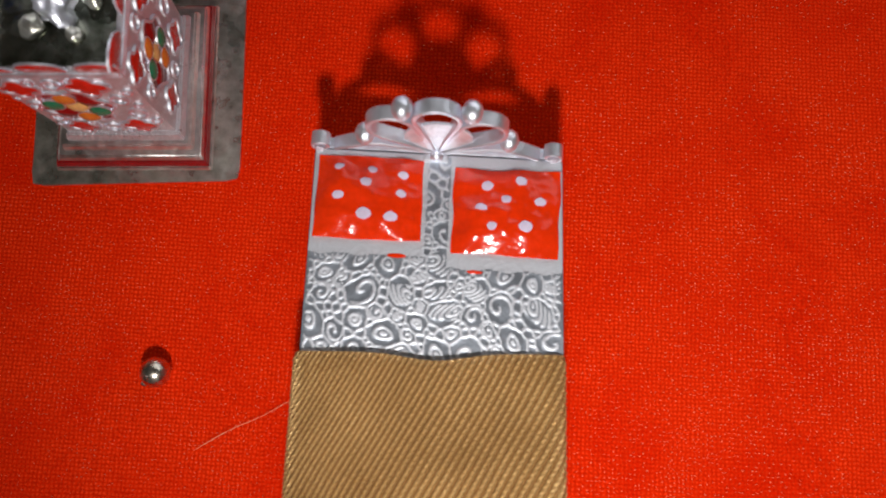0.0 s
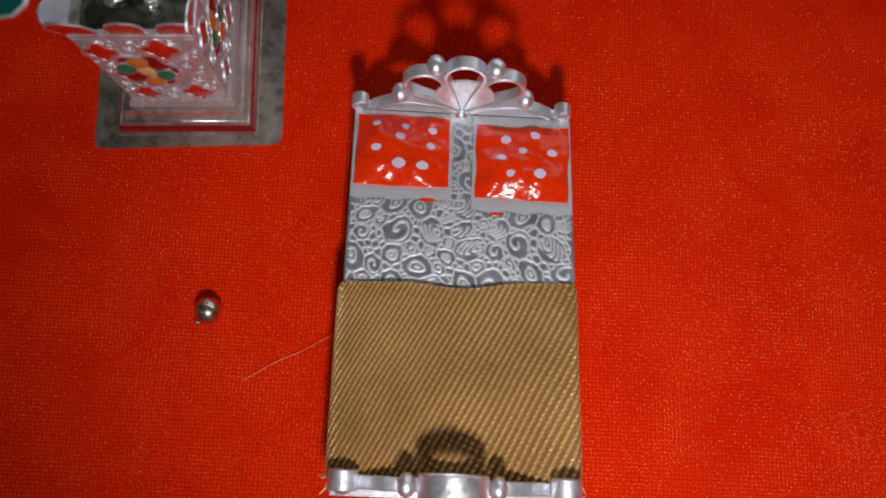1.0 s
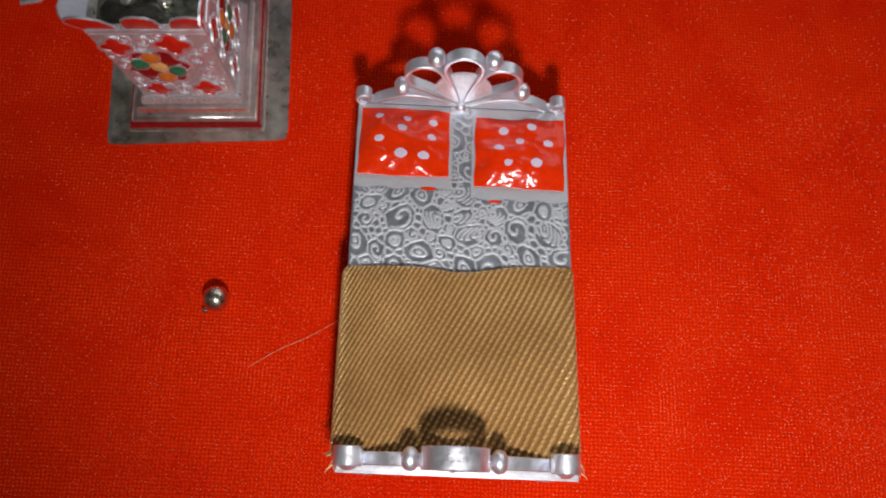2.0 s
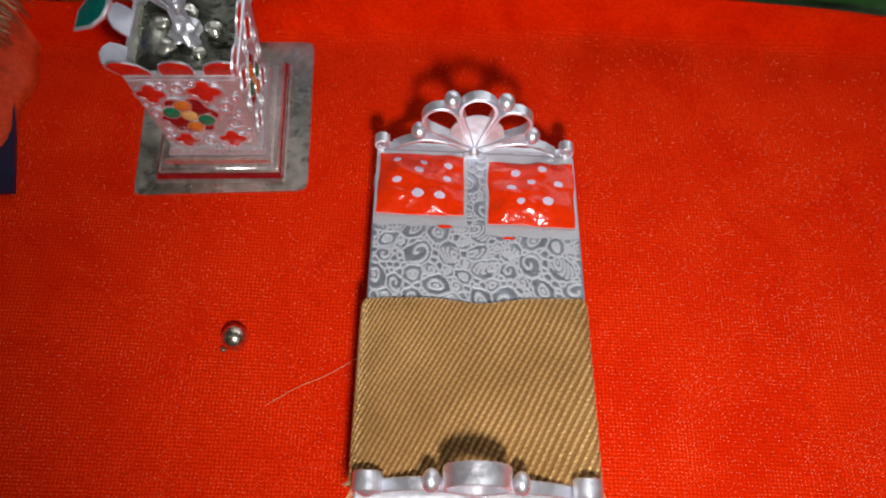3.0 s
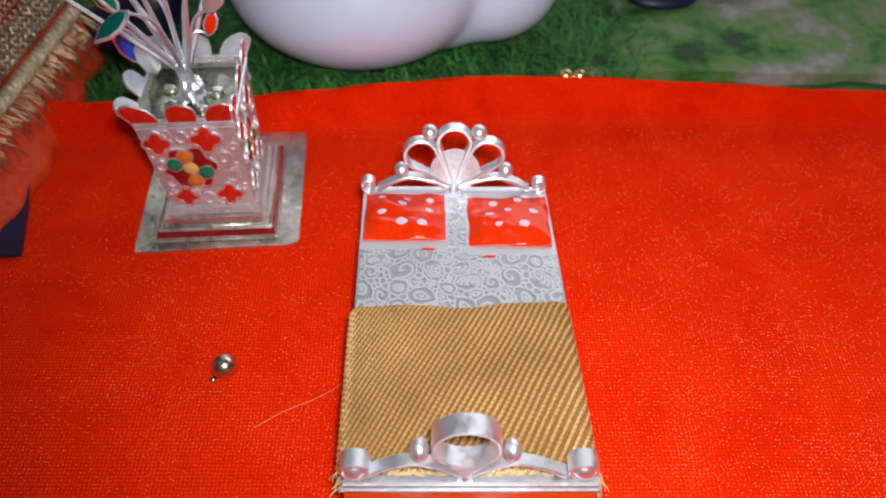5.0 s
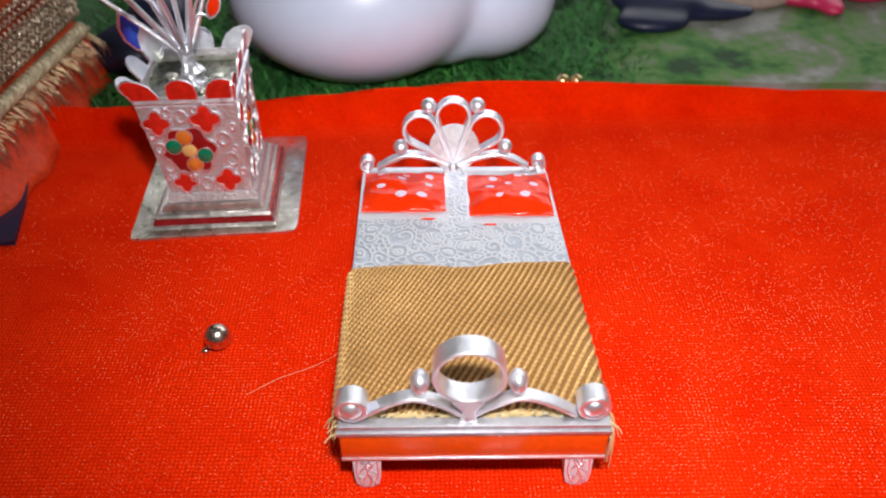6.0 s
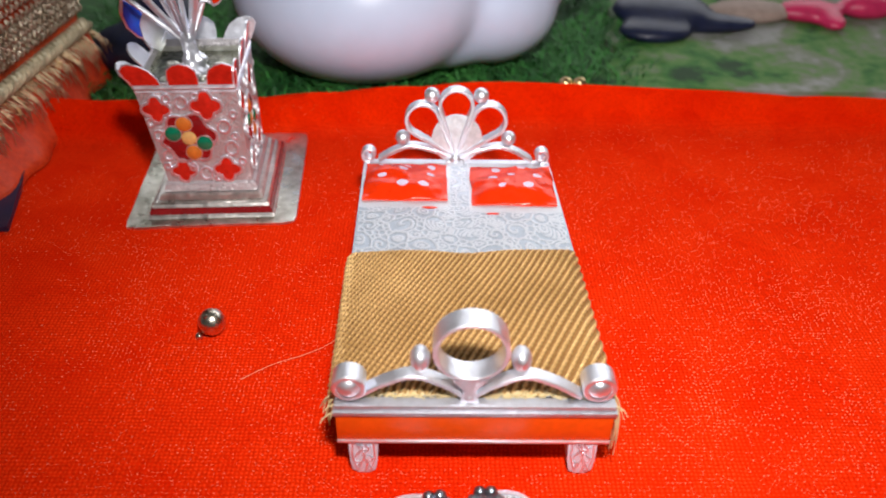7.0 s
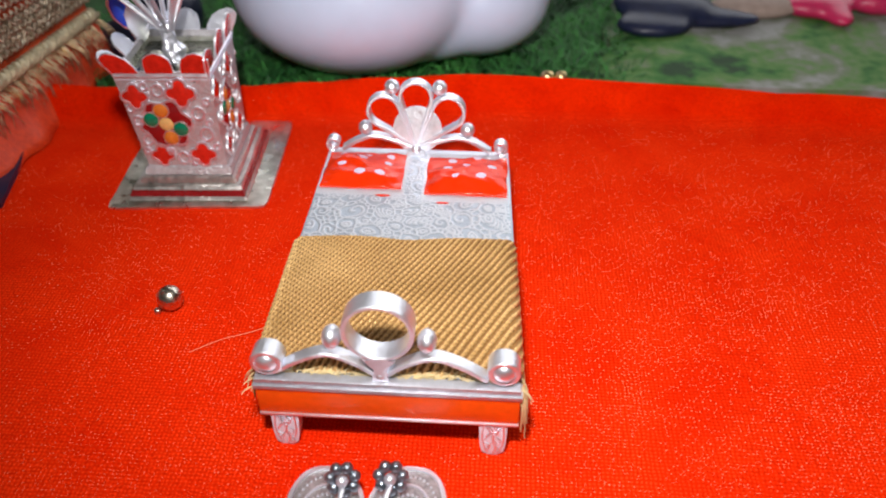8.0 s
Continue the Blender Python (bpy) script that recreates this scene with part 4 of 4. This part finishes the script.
def petal_star(r):
    return [(r * (0.66 + 0.34 * abs(math.cos(2 * a)) ** 1.3) * math.cos(a), r * (0.66 + 0.34 * abs(math.cos(2 * a)) ** 1.3) * math.sin(a)) for a in (2 * math.pi * (i + 0.0) / 24 + math.pi / 4 for i in range(24))]


def decorate(k):
    bl, br, tl, tr = face_frame(k)
    ux = (br - bl).normalized()
    up = ((tl + tr) / 2 - (bl + br) / 2)
    nrm = ux.cross(up).normalized()
    uy = nrm.cross(ux).normalized()

    def put(name, u, v, outline, thick, dome, mat, label="", sink=0.02):
        return part(name, plate(outline, on_face(k, u, v) - nrm * sink, ux, uy, nrm, thick + sink, dome), mat, planter, label)

    def hoop(u, v, r, ry, wire=0.034):
        bm = bmesh.new()
        c = on_face(k, u, v)
        n = 22
        path = [c + ux * r * math.cos(2 * math.pi * i / n) + uy * ry * math.sin(2 * math.pi * i / n) + nrm * 0.01 for i in range(n)]
        sweep(bm, path, [(-wire, -0.01), (-wire * 0.6, wire), (wire * 0.6, wire), (wire, -0.01)], True, nrm)
        # right side: a darker, duller silver tones down the light on its wires
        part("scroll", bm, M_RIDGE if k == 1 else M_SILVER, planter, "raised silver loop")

    def outline_wire(u, v, outline, grow, wire=0.042):
        bm = bmesh.new()
        c = on_face(k, u, v)
        path = [c + ux * a * grow + uy * b * grow + nrm * 0.0 for a, b in outline]
        sweep(bm, path, [(-wire, -0.01), (-wire * 0.6, 0.05), (wire * 0.6, 0.05), (wire, -0.01)], True, nrm)
        # same darkened silver on the right side, muting its highlights
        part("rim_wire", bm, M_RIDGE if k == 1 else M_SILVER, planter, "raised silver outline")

    for u, v, r in ((0.15, 0.76, 0.33), (0.66, 0.79, 0.37), (0.23, 0.13, 0.30), (0.74, 0.14, 0.33)):
        put("red_star", u, v, petal_star(r), 0.02, 0.03, M_DULLRED, "red enamel four-pointed patch")
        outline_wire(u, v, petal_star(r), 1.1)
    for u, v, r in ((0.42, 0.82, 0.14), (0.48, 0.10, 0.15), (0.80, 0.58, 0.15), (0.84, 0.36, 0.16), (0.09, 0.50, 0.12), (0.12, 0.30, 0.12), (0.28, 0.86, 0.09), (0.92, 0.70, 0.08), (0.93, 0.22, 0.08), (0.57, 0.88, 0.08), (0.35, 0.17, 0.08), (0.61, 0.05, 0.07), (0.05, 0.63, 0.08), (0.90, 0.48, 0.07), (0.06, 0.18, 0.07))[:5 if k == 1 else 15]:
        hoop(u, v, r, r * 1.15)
    fu, fv, fr = 0.40, 0.47, 0.40
    out = [(0.62 * (1 + 0.10 * math.cos(6 * a - 0.6)) * math.cos(a), 0.62 * (1 + 0.10 * math.cos(6 * a - 0.6)) * math.sin(a)) for a in (2 * math.pi * i / 60 for i in range(60))]
    outline_wire(fu, fv, out, 1.05, 0.04)
    put("rosette", fu, fv, out, 0.012, 0.0, M_DEEPRED, "deep red enamel rosette ground")
    centre = on_face(k, fu, fv)
    for i, mat in enumerate((M_DEEPRED, M_ORANGE, M_GREEN, M_DEEPRED, M_ORANGE, M_GREEN)):
        a = radians(40 + 60 * i)
        c = centre + ux * fr * math.cos(a) + uy * fr * math.sin(a)
        if mat is M_DEEPRED:
            part("stone", plate(circle(0.235, 18), c, ux, uy, nrm, 0.02, 0.04), mat, planter, "dark red enamel petal")
            continue
        part("stone", plate(circle(0.20, 18), c, ux, uy, nrm, 0.05, 0.06), mat, planter, "domed enamel stone")
        bm = bmesh.new()
        sweep(bm, [c + ux * 0.205 * math.cos(t) + uy * 0.205 * math.sin(t) for t in (2 * math.pi * q / 20 for q in range(20))], [(-0.014, 0.0), (-0.008, 0.055), (0.008, 0.055), (0.014, 0.0)], True, nrm)
        part("bezel", bm, M_SILVER, planter, "thin silver bezel")
    part("stone", plate(circle(0.19, 18), centre, ux, uy, nrm, 0.03, 0.05), M_AMBER, planter, "pale amber stone")
    # plain mouldings above and below the panel
    for v, w in ((0.965, 0.05), (0.925, 0.03)):
        bm = bmesh.new()
        tube(bm, [on_face(k, 0.01, v), on_face(k, 0.99, v)], w, w, 8)
        part("moulding", bm, M_SILVER, planter)
    # pointed battlements with red enamel
    flare = (nrm * (0.20, 0.12, 0.25, 0.75)[k] + Z).normalized()
    for i in range(3):
        c = on_face(k, (0.13, 0.5, 0.87)[i], 1.0) - nrm * 0.05
        shape = [(-0.36, -0.05), (-0.37, 0.25), (-0.33, 0.52), (-0.18, 0.68), (0.0, 0.74), (0.20, 0.66), (0.34, 0.48), (0.37, 0.2), (0.36, -0.05)]
        shear = (-0.38, 0.0, 0.15)[i]
        shape = [((p + shear * max(0, q)) * 1.02, q * 0.80) for p, q in shape]
        across = ux
        face_n = across.cross(flare).normalized()
        tip = part("battlement", plate(shape, c, across, flare, face_n, 0.05, 0.0), M_SILVER, planter, "flared silver petal on the rim")
        part("red_fill", plate([(a * 0.93, 0.03 + b * 0.92) for a, b in shape], c + face_n * 0.045, across, flare, face_n, 0.02, 0.015), M_DULLRED, tip, "red enamel fill")


for side in range(4):
    decorate(side)


def wire_plant():
    root = Vector((-6.95, 9.9, 3.24))
    bm = bmesh.new()
    tube(bm, smooth_path([root, root + Vector((0.05, -0.03, 0.3)), root + Vector((-0.03, 0.02, 0.62)), root + Vector((-0.02, 0.03, 0.95))], 10), 0.36, 0.13, 20)
    for v in bm.verts:
        swirl = math.atan2(v.co.y - root.y, v.co.x - root.x) * 3 + v.co.z * 7
        side = Vector((v.co.x - root.x, v.co.y - root.y, 0))
        v.co += side * (0.22 * math.sin(swirl) + 0.5 * noise.noise(v.co * 4.5))
    part("trunk", bm, M_SILVER, planter, "twisted lumpy silver trunk", 70)
    bm = bmesh.new()
    bmesh.ops.create_icosphere(bm, subdivisions=3, radius=0.17)
    for v in bm.verts:
        v.co = v.co * (1 + 0.2 * noise.noise(v.co * 9)) + root + Vector((-0.02, 0.0, 0.98))
    part("knot", bm, M_SILVER, planter, "round silver knot that gathers the wires", 70)
    # solder lumps round the foot of the trunk
    for a, far, size in ((0.3, 0.62, 0.20), (1.7, 0.6, 0.24), (2.7, 0.7, 0.17), (3.9, 0.58, 0.22), (5.3, 0.6, 0.16)):
        bm = bmesh.new()
        bmesh.ops.create_icosphere(bm, subdivisions=3, radius=size)
        for v in bm.verts:
            v.co *= 1 + 0.35 * noise.noise(v.co * 6 + Vector((a, far, 0)))
            v.co.z *= 0.6
            v.co += root + Vector((math.cos(a) * far, math.sin(a) * far, 0.07))
        part("solder_lump", bm, M_TARNISH, planter, "lump of dull solder", 70)
    r = random.Random(4)
    ends = [(-2.6, 0.2, 2.9), (-2.2, 0.5, 3.2), (-1.8, -0.2, 3.4), (-1.3, 0.3, 3.7), (-0.8, 0.2, 3.8), (-0.2, 0.4, 3.6), (0.5, 0.1, 3.4), (-1.6, 0.9, 3.3), (0.9, 0.9, 3.2)]
    for e in ends:
        e = Vector(e)
        bm = bmesh.new()
        mid = root + Vector((e.x * 0.35 + r.uniform(-0.08, 0.08), e.y * 0.4, 0.5 + e.z * 0.36))
        tube(bm, smooth_path([root + Vector((e.x * 0.04, e.y * 0.04, 0.85)), mid, root + e], 8), 0.085, 0.05, 7)
        part("branch", bm, M_SILVER, planter, "bent silver wire")
    leaf = [(0, -0.1), (0.22, 0.1), (0.36, 0.5), (0.30, 0.95), (0.0, 1.4), (-0.30, 0.95), (-0.36, 0.5), (-0.22, 0.1)]
    spots = [((-8.30, 10.7, 3.85), (-0.35, -0.1, 1.0), M_BLUE, 0.9), ((-7.95, 10.5, 3.65), (-0.15, -0.1, 1.0), M_SILVER, 0.8), ((-6.3, 10.3, 4.9), (0.4, 0.2, 1.0), M_ENAMEL, 0.5),
             ((-7.3, 10.2, 6.0), (-0.2, 0.2, 1), M_SILVER, 0.7), ((-6.6, 10.5, 6.0), (0.3, 0.2, 1), M_GREEN, 0.7), ((-8.3, 10.2, 5.6), (-0.6, 0.0, 1), M_GREEN, 0.7), ((-6.1, 10.1, 5.7), (0.6, 0.0, 1), M_SILVER, 0.7)]
    spots.append(((-6.95, 7.6, 7.15), (-0.85, -0.62, -0.55), M_TEAL, 0.65))
    for at, way, mat, size in spots:
        w = Vector(way).normalized()
        a = w.cross(Vector((0.15, -1, 0.35)) if mat is not M_TEAL else Vector((-0.2, -0.5, 1.0))).normalized()
        n = a.cross(w).normalized()
        if n.z < 0 if mat is M_TEAL else n.y > 0:
            n = -n
        lf = part("leaf", plate([(p * size, q * size) for p, q in leaf], at, a, w, n, 0.05, 0.05), M_SILVER, planter, "pointed silver leaf")
        if mat is not M_SILVER:
            part("enamel", plate([(p * size * 0.78, 0.08 + q * size * 0.82) for p, q in leaf], Vector(at) + n * 0.06, a, w, n, 0.03, 0.04), mat, lf, "coloured enamel inlay")
        bm = bmesh.new()
        tube(bm, smooth_path([root + Vector((0, 0, 0.75)), (root + Vector(at)) / 2 + Vector((0, 0.1, 0.9)), Vector(at)], 6), 0.05, 0.035, 6)
        part("stem", bm, M_SILVER, planter)


wire_plant()


# ---- the brocade-edged seat at the side ----
def seat():
    ob = thing("brocade_seat", -18, 14, 0, "red cloth deity seat edged with silver-gold lace and fringe", "seat")
    # the near side runs from a to b along the ground and leans outward towards the top
    a, b = Vector((-13.75, 4.0, 0.02)), Vector((-12.3, 16.2, 0.02))
    way = (b - a).normalized()
    out = Vector((way.y, -way.x, 0))
    wall = lambda s, z: a + way * s + out * (-0.08 * z) + Z * z  # noqa: E731
    length = (b - a).length
    bm = bmesh.new()
    n = 40
    strips = []
    for i in range(n + 1):
        s = length * i / n
        ripple = 0.10 * math.sin(i * 0.9) + 0.05 * math.sin(i * 2.3)
        strips.append([bm.verts.new(wall(s, z) + out * ripple * (1 - max(0, z) / 4.2)) for z in (0.0, 0.5, 1.2, 2.2, 3.4, 4.2)])
    for ra, rb in zip(strips, strips[1:]):
        for k in range(5):
            bm.faces.new((ra[k], rb[k], rb[k + 1], ra[k + 1]))
    back = [[bm.verts.new(v.co - out * 11) for v in (strips[0][0], strips[0][-1])], [bm.verts.new(v.co - out * 11) for v in (strips[-1][0], strips[-1][-1])]]
    bm.faces.new((*[v for v in strips[0]], back[0][1], back[0][0]))
    bm.faces.new((*[v for v in strips[-1]], back[1][1], back[1][0]))
    bm.faces.new((back[0][0], back[0][1], back[1][1], back[1][0]))
    bm.faces.new((*[r[-1] for r in strips], back[1][1], back[0][1]))
    part("skirt", bm, M_REDCLOTH, ob, "orange-red satin skirt", 60)
    bm = bmesh.new()
    net = []
    for i in range(61):
        u = i / 60
        row = []
        for k in range(9):
            v = k / 8
            spread = (0.35 + 0.55 * math.sin(math.pi * min(1.0, u * 1.15))) * v ** 1.4
            row.append(bm.verts.new(wall(length * u, 1.75 * (1 - v) + 0.06) + out * (0.14 + spread + 0.09 * math.sin(i * 0.75 + 2 * v) * v + 0.05 * noise.noise((i * 0.4, v * 3, 2)))))
        net.append(row)
    for ra, rb in zip(net, net[1:]):
        for k in range(8):
            bm.faces.new((ra[k], rb[k], rb[k + 1], ra[k + 1]))
    drape = part("drape", bm, M_SHEER, ob, "orange-red net drape falling to the velvet", 80)
    thick = drape.modifiers.new("thick", "SOLIDIFY")
    thick.thickness = 0.0003
    # lace bands: rows of small raised loops and cords
    for turn in (0.0, math.pi):
        bm = bmesh.new()
        path = []
        for i in range(260):
            t = i * 0.62 + turn
            path.append(wall(length * i / 259, 1.95) + out * (0.16 + 0.12 * math.cos(t)) + Z * 0.12 * math.sin(t))
        tube(bm, path, 0.13, 0.13, 6)
        part("cord", bm, M_CORD, ob, "twisted cream-gold cord")
    bm = bmesh.new()
    band = [[bm.verts.new(wall(length * i / 30, z) + out * (0.12 + 0.04 * (i % 2))) for z in (2.4, 2.85, 3.3)] for i in range(31)]
    for ra, rb in zip(band, band[1:]):
        for k in range(2):
            bm.faces.new((ra[k], rb[k], rb[k + 1], ra[k + 1]))
    part("lace_band", bm, M_BROCADE, ob, "woven silver-gold lace band")
    r = random.Random(6)
    bm = bmesh.new()
    for row, z in enumerate((2.50, 2.72, 2.94, 3.16, 3.42, 3.70, 3.95)):
        path = []
        for i in range(300):
            t = i * 0.95 + row * 1.6
            path.append(wall(length * i / 299, z + 0.10 * math.sin(t)) + out * (0.20 + 0.04 * math.cos(2 * t)))
        tube(bm, path, 0.035, 0.035, 5)
    tagged(part("lace_knotwork", bm, M_BROCADE, ob, "rows of metallic lace knots"), kind="stuff")
    bm = bmesh.new()
    for i in range(300):
        s = length * r.random()
        z0 = 1.8 + r.uniform(-0.1, 0.1)
        p = wall(s, z0) + out * r.uniform(0.1, 0.25)
        fall = r.uniform(0.3, 0.95)
        q = p + out * (r.uniform(0.1, 0.3) + 0.55 * fall) + way * r.uniform(-0.3, 0.3) - Z * fall
        m = (p + q) / 2 + out * r.uniform(0.1, 0.25)
        tube(bm, smooth_path([p, m, q], 3), 0.02, 0.008, 4)
    part("fringe", bm, M_TINSEL, ob, "silver-gold tinsel fringe", 0)


seat()

# ---- far things ----
def lump(name, centre, parts, mat, label, category, voxel=0.0014):
    """One rounded form out of overlapping ellipsoids."""
    bm = bmesh.new()
    for c, r in parts:
        ret = bmesh.ops.create_uvsphere(bm, u_segments=40, v_segments=24, radius=1.0)
        for v in ret["verts"]:
            v.co = Vector((v.co.x * r[0], v.co.y * r[1], v.co.z * r[2])) + Vector(c)
    ob = single(name, bm, mat, centre, label, category, smooth=180)
    skin = ob.modifiers.new("skin", "REMESH")
    skin.mode, skin.voxel_size, skin.use_smooth_shade = "VOXEL", voxel, True
    ease = ob.modifiers.new("ease", "SMOOTH")
    ease.factor, ease.iterations = 0.5, 30
    return ob


lump("white_figurine", (-2.8, 18.8, 0.1), [((-3.2, 17.6, 2.75), (4.4, 4.0, 3.0)), ((-0.6, 18.0, 1.75), (2.5, 2.6, 1.75)), ((1.0, 18.2, 2.1), (2.6, 2.6, 2.0)), ((2.9, 19.0, 3.9), (2.1, 2.3, 1.9)), ((-0.5, 18.6, 4.8), (4.0, 3.2, 2.4)), ((-4.6, 16.4, 4.6), (2.2, 2.4, 1.6))], M_WHITE, "smooth rounded white figurine standing on the green turf", "figurine")
lump("dark_lump", (-11.2, 17.3, 0), [((-11.3, 17.2, 0.7), (1.5, 1.4, 0.8)), ((-10.4, 18.2, 1.2), (1.2, 1.4, 1.2))], M_NAVY, "nearly black rounded lump on the turf beside the seat", "cloth")
# Added navy and pink lumps stand in for motifs of the cloth's print.
lump("navy_print_lump", (8.9, 20.4, 0), [((7.7, 19.9, 0.45), (1.5, 1.0, 0.40)), ((9.6, 20.8, 0.42), (2.5, 0.75, 0.34)), ((8.2, 21.4, 0.7), (2.0, 1.5, 0.6))], M_NAVY, "low glossy dark navy lump standing in for the cloth's navy print", "ornament")
lump("taupe_ornament", (12.0, 22.0, 0), [((12.0, 22.1, 0.4), (1.9, 0.9, 0.45))], M_TAUPE, "dull taupe cloth object on the printed cloth", "ornament")
lump("pink_print_lump", (14.9, 21.8, 0), [((14.4, 22.1, 0.45), (1.5, 0.8, 0.45)), ((15.1, 21.3, 0.36), (0.6, 0.8, 0.34)), ((17.0, 22.5, 0.55), (1.3, 0.8, 0.55))], M_PINK, "low bright pink lumps standing in for the cloth's pink print", "ornament")
navy = bmesh.new()
rows = []
for j in range(13):
    p0, p1 = Vector((-15.0, 6.9, 0.2)).lerp(Vector((-15.0, 9.4, 0.5)), j / 12), Vector((-11.65, 7.25, 0.06)).lerp(Vector((-12.3, 10.1, 0.14)), j / 12)
    rows.append([navy.verts.new(p0.lerp(p1, i / 12) + Z * (0.10 + 0.09 * noise.noise((i * 0.35, j * 0.35, 6)))) for i in range(13)])
for ra, rb in zip(rows, rows[1:]):
    for i in range(12):
        navy.faces.new((ra[i], ra[i + 1], rb[i + 1], rb[i]))
for v in bmesh.ops.extrude_face_region(navy, geom=navy.faces[:])["geom"]:
    if isinstance(v, bmesh.types.BMVert):
        v.co.z = 0.03
single("navy_cloth", navy, M_NAVY, (-13, 9, 0.03), "folded dark navy cloth lying under the brocade seat", "cloth", smooth=70)


def grey_rug():
    bm = bmesh.new()
    nx, ny = 40, 24
    rows = []
    for j in range(ny + 1):
        row = []
        for i in range(nx + 1):
            x, y = 4.6 + 28 * i / nx, 15.45 + 14 * j / ny
            x += 1.2 * noise.noise((0, y * 0.4, 5)) * (1 - i / nx) + (y - 15) * 0.25 * (1 - i / nx)
            row.append(bm.verts.new((x, y, 0.12 + 0.25 * noise.noise((x * 0.3, y * 0.35, 2)))))
        rows.append(row)
    for ra, rb in zip(rows, rows[1:]):
        for i in range(nx):
            bm.faces.new((ra[i], ra[i + 1], rb[i + 1], rb[i]))
    ret = bmesh.ops.extrude_face_region(bm, geom=bm.faces[:])
    for v in ret["geom"]:
        if isinstance(v, bmesh.types.BMVert):
            v.co.z = -0.4
    single("printed_cloth", bm, M_CARPET, (15, 20, -0.4), "grey and green mottled printed cloth lying on the turf", "cloth", "structure", smooth=80)


grey_rug()
